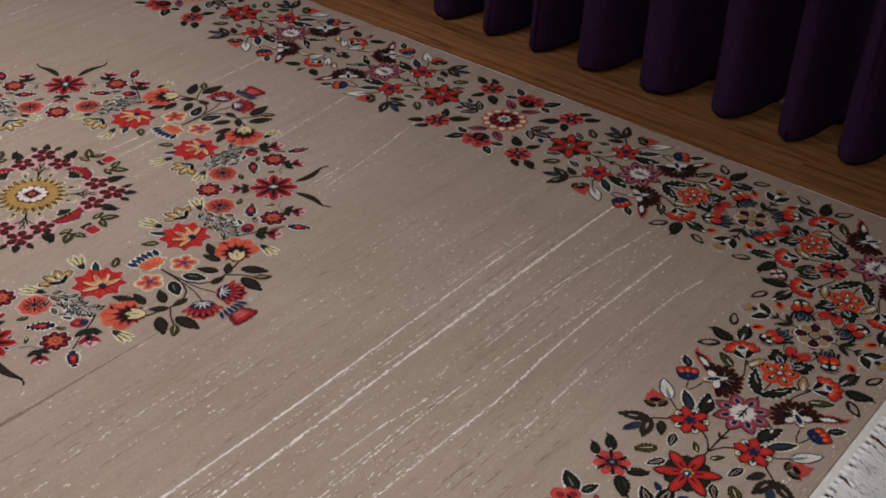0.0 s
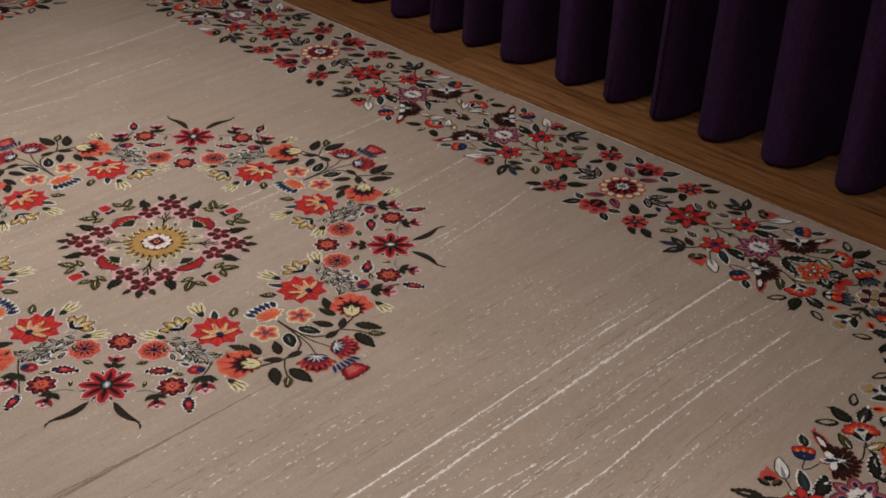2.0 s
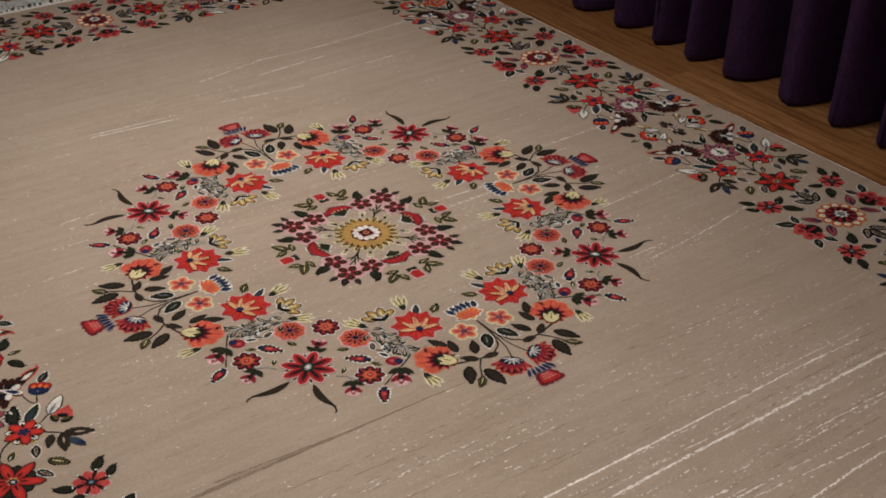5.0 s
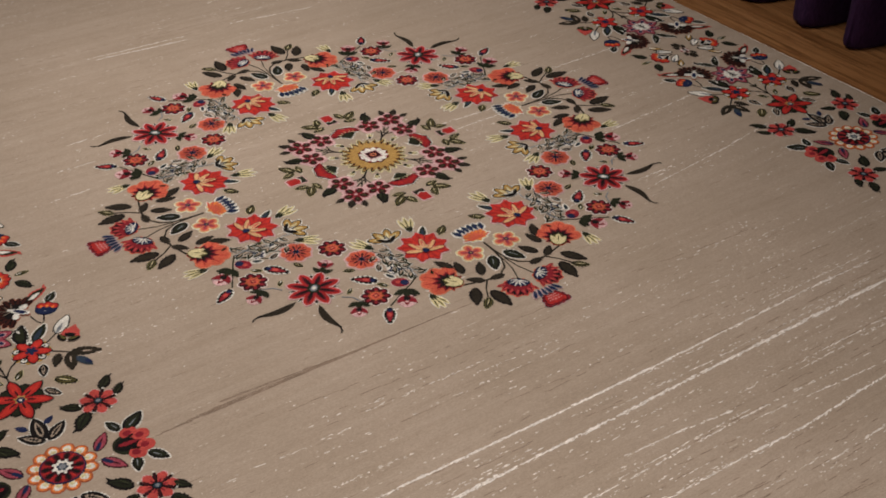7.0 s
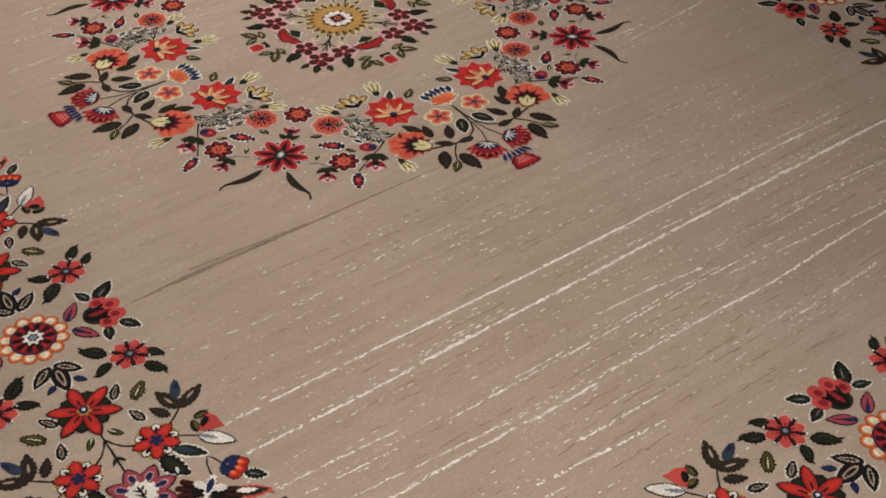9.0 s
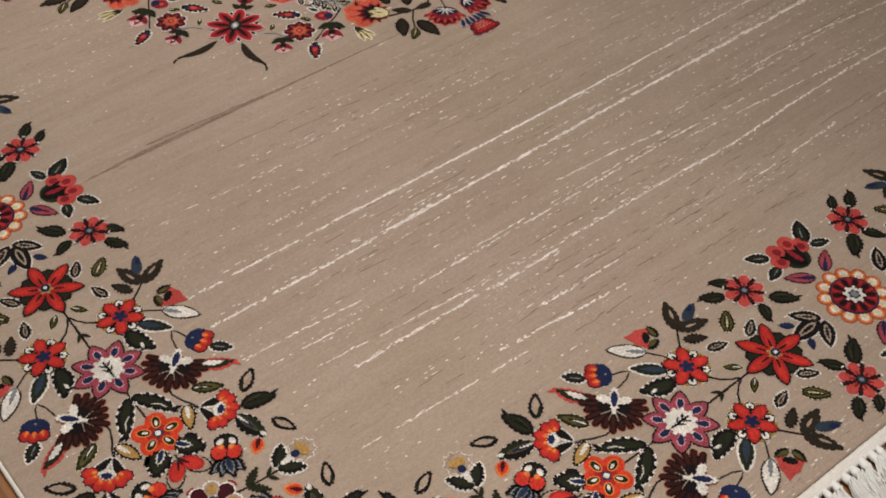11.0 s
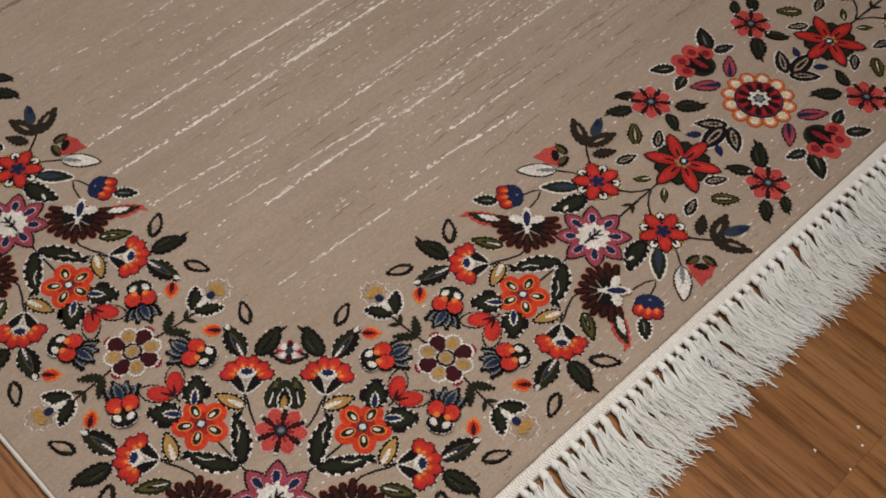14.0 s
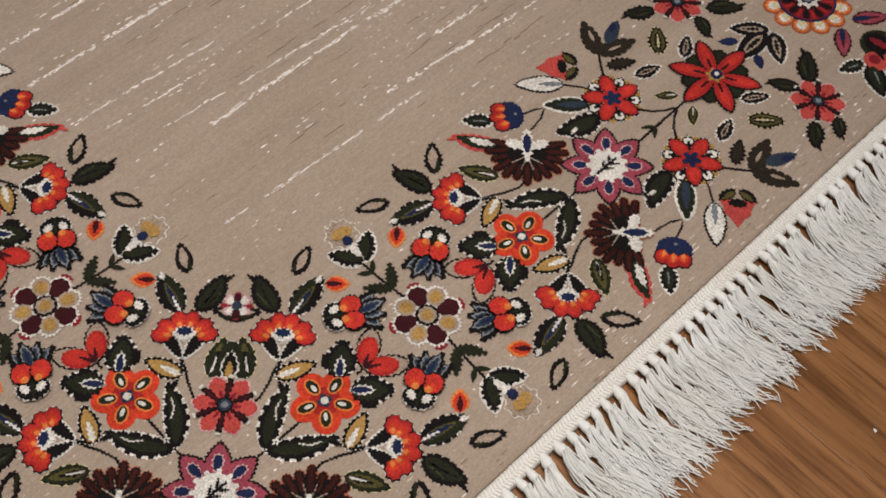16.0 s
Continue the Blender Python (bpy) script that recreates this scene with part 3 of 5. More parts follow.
# leaves and buds run from their foot at the origin along +x for length L; flowers stand round the origin with radius L
def leaf(m, L, kind):
    g = 0.0013
    if kind == "dark":
        m.blade(0, 0, 0, L, L * 0.50, "black", grow=0.0010, serr=L * 0.022, bend=L * 0.04).blade(L * 0.80, L * 0.03, 24, L * 0.34, L * 0.11, "black").blade(L * 0.06, 0, 0, L * 0.86, L * 0.36, "green", bend=L * 0.04, serr=L * 0.012).blade(L * 0.1, 0, 0, L * 0.7, L * 0.03, "black", bend=L * 0.04).blade(L * 0.2, L * 0.08, 12, L * 0.4, L * 0.025, "moss")
    elif kind == "edged":
        m.blade(0, 0, 0, L, L * 0.52, "white", grow=g).blade(0, 0, 0, L, L * 0.52, "black", serr=L * 0.02).blade(L * 0.08, 0, 0, L * 0.8, L * 0.30, "green").blade(L * 0.2, L * 0.02, 0, L * 0.45, L * 0.05, "grey")
    elif kind == "hollow":
        m.blade(0, 0, 0, L, L * 0.46, "black", serr=L * 0.018, grow=0.0003).blade(L * 0.13, 0, 0, L * 0.72, L * 0.25, "tan", blunt=0.9).blade(0, L * 0.08, 6, L * 0.5, L * 0.1, "green")
    elif kind == "ringed":
        m.blade(0, 0, 0, L, L * 0.46, "white", grow=0.0014).blade(0, 0, 0, L, L * 0.46, "black").blade(L * 0.13, 0, 0, L * 0.7, L * 0.18, "tan").blade(L * 0.2, 0, 0, L * 0.5, L * 0.09, "black")
    elif kind == "olive":
        m.blade(0, 0, 0, L, L * 0.50, "black", grow=0.0006, serr=L * 0.02).blade(L * 0.04, 0, 0, L * 0.9, L * 0.38, "olive").blade(L * 0.06, 0, 0, L * 0.8, L * 0.22, "black").blade(L * 0.12, 0, 0, L * 0.6, L * 0.06, "cream")
    elif kind == "pale":
        m.blade(0, 0, 0, L, L * 0.40, "black", grow=0.0012).blade(0, 0, 0, L * 0.97, L * 0.37, "white").blade(-L * 0.02, 0, 0, L * 0.55, L * 0.12, "grey")
    elif kind == "red_edge":
        m.blade(0, 0, 0, L, L * 0.42, "coral", bend=L * 0.06, serr=L * 0.02).blade(0, 0, 0, L * 0.92, L * 0.30, "green", bend=L * 0.05, serr=L * 0.015).blade(L * 0.06, 0, 0, L * 0.60, L * 0.17, "white", bend=L * 0.02).blade(L * 0.86, L * 0.04, 26, L * 0.24, L * 0.08, "coral")
    elif kind == "moss":
        m.blade(0, 0, 0, L, L * 0.44, "green", serr=L * 0.015).blade(L * 0.06, 0, 0, L * 0.8, L * 0.24, "olive").blade(L * 0.05, 0, 0, L * 0.6, L * 0.13, "black").blade(L * 0.1, 0, 0, L * 0.4, L * 0.03, "white")
    elif kind == "amber":
        m.blade(0, 0, 0, L, L * 0.46, "black", serr=L * 0.015).blade(L * 0.04, 0, 0, L * 0.88, L * 0.33, "ochre").blade(L * 0.04, 0, 0, L * 0.55, L * 0.15, "white")
    elif kind == "plum":
        m.blade(0, 0, 0, L, L * 0.46, "maroon", serr=L * 0.018).blade(L * 0.03, 0, 0, L * 0.9, L * 0.35, "purple").blade(0, 0, 0, L * 0.55, L * 0.16, "navy").blade(L * 0.4, 0, 0, L * 0.3, L * 0.06, "maroon")
    elif kind == "blue":
        m.blade(0, 0, 0, L, L * 0.5, "navy")
    elif kind == "slate":
        m.blade(0, 0, 0, L, L * 0.38, "white", grow=g).blade(0, 0, 0, L, L * 0.38, "green", serr=L * 0.015).blade(L * 0.05, 0, 0, L * 0.7, L * 0.18, "teal")
    elif kind == "brown":
        m.blade(0, 0, 0, L, L * 0.46, "black", serr=L * 0.02).blade(L * 0.06, 0, 0, L * 0.86, L * 0.30, "brown")
    elif kind == "lobed":
        m.blade(0, 0, 0, L, L * 0.50, "white", bend=L * 0.06, grow=g).blade(0, 0, 0, L, L * 0.50, "black", bend=L * 0.06, serr=L * 0.035).blade(L * 0.1, 0, 0, L * 0.75, L * 0.28, "green", bend=L * 0.06).blade(L * 0.55, L * 0.05, 30, L * 0.22, L * 0.08, "white")
    elif kind == "fern":
        m.blade(0, 0, 0, L, L * 0.32, "white", bend=L * 0.05, grow=g).blade(0, 0, 0, L, L * 0.32, "black", bend=L * 0.05, serr=L * 0.028).blade(L * 0.06, 0, 0, L * 0.85, L * 0.17, "green", bend=L * 0.05).ribbon([(L * 0.45, -L * 0.02), (L * 0.58, L * 0.04), (L * 0.75, L * 0.02)], 0.0014, "white").blade(L * 0.86, L * 0.02, 40, L * 0.18, L * 0.08, "black")
    elif kind == "tooth":
        m.blade(0, 0, 0, L, L * 0.72, "white", grow=0.0008).blade(0, 0, 0, L, L * 0.76, "black", serr=L * 0.085).blade(L * 0.05, 0, 0, L * 0.8, L * 0.5, "green", serr=L * 0.03).blade(0, 0, 0, L * 0.58, L * 0.26, "white").blade(0, 0, 0, L * 0.5, L * 0.17, "navy")
    elif kind == "blade_blue":
        m.blade(0, 0, 0, L, L * 0.46, "white", grow=0.0008).blade(0, 0, 0, L, L * 0.50, "black", serr=L * 0.03).blade(L * 0.05, L * 0.04, 3, L * 0.88, L * 0.30, "green").blade(L * 0.03, 0, 0, L * 0.75, L * 0.16, "olive").blade(0, 0, 0, L * 0.68, L * 0.11, "navy").blade(0, 0, 0, L * 0.4, L * 0.06, "white").blade(L * 0.8, 0, 10, L * 0.2, L * 0.12, "white")
    elif kind == "cream":
        petal = Motif(65).blade(0, 0, 0, L * 0.76, L * 0.22, "white", grow=0.0008).blade(0, 0, 0, L * 0.76, L * 0.21, "cream").blade(L * 0.22, 0, 0, L * 0.42, L * 0.06, "olive")
        for k, (y, ang) in enumerate(((0.05, 15), (-0.05, -16), (0.0, 0))):
            m.petals.append((petal, Matrix.Translation((L * (0.20 if ang == 0 else 0.12), L * y, 0.00001 * k)) @ Matrix.Rotation(radians(ang), 4, "Z")))
        m.level = 4
        m.shape([(L * x, L * y) for x, y in ((-0.05, 0.0), (0.10, 0.12), (0.38, 0.13), (0.24, 0.03), (0.46, 0.0), (0.24, -0.03), (0.36, -0.13), (0.10, -0.12))], "green", 0.0009)
    elif kind == "curved":
        m.blade(0, 0, 0, L * 0.9, L * 0.17, "brown", bend=L * 0.09).ribbon([(L * 0.7, L * 0.06), (L * 0.88, L * 0.03), (L, L * 0.06), (L * 1.05, L * 0.12)], 0.0026, "black")


def pink_flower(m, r):
    m.flower(6, r * 1.09, r * 0.60, "pink", 24, grow=0.0005).flower(6, r * 1.05, r * 0.58, "coral", 24).flower(6, r * 0.55, r * 0.12, "crimson", 24)
    m.flower(6, r * 0.98, r * 0.24, "black", 54, inner=r * 0.14).flower(6, r * 0.90, r * 0.13, "maroon", 54, inner=r * 0.2)
    m.oval(0, 0, r * 0.28, r * 0.28, 0, "black").oval(0, 0, r * 0.2, r * 0.2, 0, "teal").oval(0, 0, r * 0.11, r * 0.11, 0, "grey")
    for a in (54, 114, 174, 234, 294, 354):
        m.oval(r * 1.0 * math.cos(radians(a)), r * 1.0 * math.sin(radians(a)), r * 0.045, r * 0.10, a, "white", 0.0004)
        m.level -= 1
    m.level += 1


def orange_flower(m, r):
    for k in range(5):
        a = radians(72 * k + 20)
        m.oval(r * 0.60 * math.cos(a), r * 0.60 * math.sin(a), r * 0.44, r * 0.42, 72 * k, "orange", 0.0005)
        m.level -= 1
    m.level += 1
    m.oval(0, 0, r * 0.45, r * 0.45, 0, "red")
    for col, rx, ry in (("flame", 0.30, 0.20), ("green", 0.25, 0.145), ("white", 0.13, 0.06)):
        for k in range(5):
            a = radians(72 * k + 20)
            d = 0.56 if col != "white" else 0.5
            m.oval(r * d * math.cos(a), r * d * math.sin(a), r * rx, r * ry, 72 * k + 20, col, 0.0003)
            m.level -= 1
        m.level += 1
    m.star(4, r * 0.24, r * 0.17, "teal", 20).star(4, r * 0.14, r * 0.1, "white", 20)


def amber_flower(m, r):
    def round_of(col, d, rx, ry, phase, jag=0.0007):
        for k in range(4):
            a = radians(90 * k + phase)
            m.oval(r * d * math.cos(a), r * d * math.sin(a), r * rx, r * ry, 90 * k + phase, col, jag)
            m.level -= 1
        m.level += 1
    round_of("crimson", 0.98, 0.13, 0.20, 69)
    round_of("white", 0.64, 0.37, 0.35, 69, 0.0012)
    round_of("white", 0.64, 0.35, 0.33, 24, 0.0012)
    round_of("maroon", 0.63, 0.31, 0.30, 69)
    round_of("tan", 0.63, 0.29, 0.26, 24)
    round_of("ochre", 0.62, 0.20, 0.18, 24)
    m.oval(0, 0, r * 0.33, r * 0.33, 0, "black").oval(0, 0, r * 0.26, r * 0.26, 0, "tan").oval(0, 0, r * 0.17, r * 0.17, 0, "ochre")


def plum_star(m, r):
    m.flower(8, r * 1.10, r * 0.60, "black", 0, blunt=0.95).flower(8, r * 1.03, r * 0.52, "purple", 0, blunt=0.95).flower(8, r * 0.82, r * 0.24, "pink", 0, inner=r * 0.34).flower(8, r * 0.78, r * 0.19, "navy", 0, inner=r * 0.38)
    m.star(11, r * 0.50, r * 0.38, "white", 6)
    m.ribbon([(-r * 0.36, 0), (0, 0), (r * 0.30, 0)], r * 0.07, "black")
    for x, a in ((-0.15, 38), (-0.15, -38), (0.05, 42), (0.05, -42)):
        m.blade(r * x, 0, a, r * 0.26, r * 0.07, "black")
        m.level -= 1
    m.level += 1


def fire_star(m, r):
    m.flower(6, r * 0.80, r * 0.60, "black", 30, blunt=1.2).flower(6, r * 0.74, r * 0.46, "green", 30, blunt=1.2)
    m.flower(6, r * 1.06, r * 0.44, "black", 0, blunt=1.10).flower(6, r * 1.01, r * 0.34, "red", 0, blunt=1.10).flower(6, r * 0.92, r * 0.19, "scarlet", 0, inner=r * 0.12).flower(6, r * 0.5, r * 0.07, "maroon", 0, inner=r * 0.1)
    m.star(6, r * 0.22, r * 0.14, "ochre").oval(r * 0.05, 0, r * 0.15, r * 0.13, 20, "navy").oval(r * 0.05, 0, r * 0.06, r * 0.05, 0, "white")


def ruby_flower(m, r):
    m.star(10, r * 1.04, r * 0.90, "ochre", 18).flower(5, r * 1.04, r * 0.50, "black", 36).flower(5, r * 0.97, r * 0.40, "white", 36).flower(5, r * 0.80, r * 0.15, "black", 36, inner=r * 0.34)
    m.flower(5, r * 1.10, r * 0.62, "black", 0, blunt=1.15).flower(5, r * 1.04, r * 0.51, "red", 0, blunt=1.15).flower(5, r * 0.92, r * 0.34, "scarlet", 0, inner=r * 0.2, blunt=1.15).flower(5, r * 0.36, r * 0.20, "navy", 0).oval(0, 0, r * 0.20, r * 0.20, 0, "navy")


def rosette(m, r):
    petal = Motif(77).oval(0, 0, r * 0.255, r * 0.235, 0, "rust").oval(0, 0, r * 0.205, r * 0.185, 0, "flame").oval(0, 0, r * 0.145, r * 0.13, 0, "white").oval(-r * 0.05, 0, r * 0.07, r * 0.09, 0, "cream")
    for k in range(12):
        a = math.tau * k / 12
        m.petals.append((petal, Matrix.Translation((r * 0.82 * math.cos(a), r * 0.82 * math.sin(a), 0.00001 * k)) @ Matrix.Rotation(a, 4, "Z")))
    m.level = 5
    m.oval(0, 0, r * 0.70, r * 0.70, 0, "navy").oval(0, 0, r * 0.65, r * 0.65, 0, "crimson")
    m.flower(10, r * 0.64, r * 0.20, "maroon", 0, inner=r * 0.26).flower(10, r * 0.60, r * 0.10, "black", 0, inner=r * 0.30).flower(10, r * 0.64, r * 0.09, "red", 18, inner=r * 0.34)
    m.oval(0, 0, r * 0.37, r * 0.33, 0, "maroon").star(8, r * 0.34, r * 0.23, "white").star(6, r * 0.19, r * 0.14, "teal").oval(0, 0, r * 0.11, r * 0.11, 0, "grey")


def carnation(m, L):
    for col, grow, fat in (("black", 0.0, 1.0), ("mahogany", -0.0009, 0.60)):
        for k in range(13):
            a = -104 + 17.4 * k
            c, s, q = math.cos(radians(a)), math.sin(radians(a)), 0.80 + 0.05 * math.sin(k * 2.4)
            m.blade(L * 0.34, 0, a, L * q, L * 0.21 * fat, col, grow=grow, blunt=1.7)
            m.oval(L * 0.34 + L * (q - 0.10) * c, L * (q - 0.10) * s, L * 0.10 * fat, L * 0.085 * fat, a, col, 0.0010)
            m.level -= 2
        m.level += 2
    m.oval(L * 0.44, 0, L * 0.26, L * 0.40, 0, "black")
    for k in range(4):
        m.blade(L * 0.5, 0, -60 + 40 * k, L * 0.36, L * 0.025, "tan")
    m.oval(L * 0.22, L * 0.26, L * 0.12, L * 0.17, 20, "white", 0.001).oval(L * 0.22, -L * 0.26, L * 0.12, L * 0.17, -20, "white", 0.001).blade(-L * 0.14, 0, 0, L * 0.80, L * 0.24, "white", serr=L * 0.025).blade(-L * 0.04, 0, 0, L * 0.50, L * 0.17, "navy", blunt=0.9)


def cup_flower(m, L):
    """Three bilobed orange petals round a blue eye on a dark, white-stitched fork; L from the fork's foot to the petals' rim."""
    m.ribbon([(-L * 0.75, 0), (-L * 0.3, 0)], 0.0034, "black")
    for col, grow in (("white", 0.0013), ("black", 0.0)):
        for y in (34, -34):
            m.blade(-L * 0.38, 0, y, L * 0.92, L * 0.30, col, grow=grow, blunt=1.3)
            m.level -= 1
        m.level += 1
    lobes = ((0.64, 0.15, 10), (0.64, -0.15, -10), (0.46, 0.42, 50), (0.46, -0.42, -50), (0.26, 0.54, 80), (0.26, -0.54, -80))
    for col, rx, ry, back in (("black", 0.285, 0.225, 0.0), ("red", 0.25, 0.19, 0.0), ("scarlet", 0.20, 0.155, 0.03), ("orange", 0.13, 0.10, 0.09), ("flame", 0.09, 0.06, 0.14)):
        for x, y, a in lobes:
            m.oval(L * (x - back * math.cos(radians(a))), L * (y - back * math.sin(radians(a))), L * rx, L * ry, a, col, 0.0008)
            m.level -= 1
        m.level += 1
    m.shape([(L * x, L * y) for x, y in ((0.06, 0.0), (0.26, 0.30), (0.42, 0.20), (0.47, 0.0), (0.42, -0.20), (0.26, -0.30))], "white", 0.001)
    m.shape([(L * x, L * y) for x, y in ((0.20, 0.0), (0.29, 0.20), (0.42, 0.14), (0.46, 0.0), (0.42, -0.14), (0.29, -0.20))], "navy", 0.0008)


def bud(m, L):
    """White-spotted calyx, two red lobes and a tuft of slate-blue petals."""
    for a, q in ((-46, 0.50), (46, 0.50), (-16, 0.48), (16, 0.52)):
        m.blade(L * 0.52, 0, a, L * q, L * 0.26, "black", serr=L * 0.02).blade(L * 0.56, 0, a, L * (q - 0.10), L * 0.17, "grey").blade(L * 0.56, 0, a, L * (q - 0.16), L * 0.13, "teal").blade(L * 0.58, 0, a, L * 0.25, L * 0.06, "navy")
    m.oval(L * 0.18, 0, L * 0.20, L * 0.27, 0, "white", 0.001).oval(L * 0.18, 0, L * 0.19, L * 0.25, 0, "black", 0.001).oval(L * 0.19, L * 0.12, L * 0.09, L * 0.065, 35, "white").oval(L * 0.19, -L * 0.12, L * 0.09, L * 0.065, -35, "white").ribbon([(0, 0), (L * 0.3, 0)], 0.0022, "green")
    for s in (1, -1):
        m.oval(L * 0.45, s * L * 0.145, L * 0.19, L * 0.175, 0, "black").oval(L * 0.45, s * L * 0.145, L * 0.165, L * 0.15, 0, "scarlet").oval(L * 0.37, s * L * 0.13, L * 0.085, L * 0.085, 0, "orange").oval(L * 0.33, s * L * 0.10, L * 0.06, L * 0.06, 0, "flame")


def heart(m, L):
    m.ribbon([(-L * 0.3, 0), (0, 0)], 0.0024, "black")
    for col, grow in (("black", 0.0010), ("tan", -0.0006)):
        for a in (36, -36):
            m.blade(-L * 0.03, 0, a, L * 1.34, L * 0.66, col, grow=grow, blunt=1.25, serr=L * 0.015)
            m.level -= 1
        m.level += 1
    for a in (36, -36):
        m.oval(L * 0.56 * math.cos(radians(a)), L * 0.58 * math.sin(radians(a)), L * 0.47, L * 0.31, a, "red")
        m.level -= 1
    for a in (33, -33):
        m.oval(L * 0.60 * math.cos(radians(a)), L * 0.60 * math.sin(radians(a)), L * 0.36, L * 0.24, a, "scarlet")
    m.blade(-L * 0.02, 0, 30, L * 0.55, L * 0.12, "maroon").blade(-L * 0.02, 0, -30, L * 0.50, L * 0.12, "maroon").blade(0, 0, 0, L * 0.36, L * 0.10, "maroon")


def tulip(m, L):
    m.oval(L * 0.40, 0, L * 0.44, L * 0.40, 0, "green", 0.001).blade(0, 0, 0, L * 0.7, L * 0.5, "black")
    petal = Motif(61)
    petal.level = 2
    petal.oval(0, 0, L * 0.24, L * 0.22, 0, "coral").oval(-L * 0.04, 0, L * 0.12, L * 0.11, 0, "crimson")
    for k, (dx, dy) in enumerate(((0.78, -0.22), (0.80, 0.22), (0.50, -0.42), (0.52, 0.42))):
        m.petals.append((petal, Matrix.Translation((L * dx, L * dy, 0.00001 * k)) @ Matrix.Rotation(dy, 4, "Z")))
    m.level = 6
    m.blade(L * 0.05, 0, 28, L * 0.66, L * 0.14, "black").blade(L * 0.05, 0, -28, L * 0.66, L * 0.14, "black").blade(L * 0.1, 0, 0, L * 0.6, L * 0.16, "crimson")


def coral_bud(m, L):
    m.star(3, L * 0.55, L * 0.30, "coral", 0, x=L * 0.55).oval(L * 0.58, L * 0.16, L * 0.22, L * 0.19, 0, "coral").oval(L * 0.58, -L * 0.16, L * 0.22, L * 0.19, 0, "coral").oval(L * 0.36, 0, L * 0.14, L * 0.24, 0, "black")
    for s in (1, -1):
        m.blade(-L * 0.05, s * L * 0.04, s * 52, L * 0.60, L * 0.30, "black").blade(L * 0.02, s * L * 0.06, s * 52, L * 0.44, L * 0.16, "olive")


def navy_bud(m, L):
    petal = Motif(64).oval(0, 0, L * 0.27, L * 0.24, 0, "maroon").oval(0, 0, L * 0.23, L * 0.20, 0, "red").oval(-L * 0.05, 0, L * 0.15, L * 0.13, 0, "orange").blade(-L * 0.22, 0, 0, L * 0.28, L * 0.12, "flame")
    for k, (y, x) in enumerate(((-0.28, 0.66), (0.28, 0.66), (0.0, 0.74))):
        m.petals.append((petal, Matrix.Translation((L * x, L * y, 0.00001 * k)) @ Matrix.Rotation(y, 4, "Z")))
    m.level = 6
    m.shape([(L * x, L * y) for x, y in ((0.0, 0.0), (0.06, 0.26), (0.24, 0.46), (0.50, 0.50), (0.46, 0.26), (0.60, 0.12), (0.50, 0.0), (0.60, -0.12), (0.46, -0.26), (0.50, -0.50), (0.24, -0.46), (0.06, -0.26))], "navy", 0.001)
    m.oval(L * 0.24, 0, L * 0.04, L * 0.05, 0, "grey")


def flame_petal(m, L):
    m.blade(0, 0, 0, L, L * 0.72, "flame", serr=L * 0.05, blunt=0.9).blade(0, 0, 0, L * 0.86, L * 0.56, "orange", blunt=0.9).blade(0, 0, 0, L * 0.7, L * 0.25, "maroon")


def ghost_flower(m, L):
    """Dark three-part leaf with a faded blue and yellow bloom at its end."""
    m.star(9, L * 0.36, L * 0.28, "tan", x=L * 0.78)
    for a in (42, -42):
        m.blade(0, 0, a, L * 0.72, L * 0.36, "white", grow=0.0013).blade(0, 0, a, L * 0.72, L * 0.36, "black", serr=L * 0.03).blade(L * 0.04, 0, a, L * 0.6, L * 0.20, "green")
    m.oval(L * 0.78, 0, L * 0.13, L * 0.22, 0, "ochre", 0.001).blade(L * 0.1, 0, 0, L * 0.6, L * 0.16, "white").oval(L * 0.56, 0, L * 0.12, L * 0.10, 0, "navy")


def sprig(m, L):
    m.ribbon([(-L * 0.35, 0), (L * 0.5, 0), (L, L * 0.03)], 0.0026, "black")
    for x, a, k in ((0.05, 40, 0.62), (0.05, -40, 0.62), (0.66, 48, 0.30), (0.66, -48, 0.30)):
        m.blade(L * x, 0, a, L * k * 1.1, L * k * 0.42, "green", serr=0.0008)
        m.level -= 1
    m.level += 1


def small_twig(m, L):
    m.ribbon([(0, 0), (L * 0.5, 0), (L, 0)], 0.0022, "black").blade(L * 0.45, 0, 35, L * 0.42, L * 0.13, "green").blade(L * 0.45, 0, -35, L * 0.42, L * 0.13, "green")


def trefoil(m, L):
    m.blade(0, 0, 52, L * 1.0, L * 0.42, "brown", serr=L * 0.02).blade(0, 0, -28, L * 0.95, L * 0.44, "brown", serr=L * 0.02).blade(L * 0.35, 0, 12, L * 0.75, L * 0.30, "teal").blade(L * 0.24, L * 0.26, 52, L * 0.34, L * 0.08, "tan").blade(L * 0.2, -L * 0.12, -28, L * 0.34, L * 0.07, "tan").blade(L * 0.7, L * 0.1, 20, L * 0.3, L * 0.15, "navy")


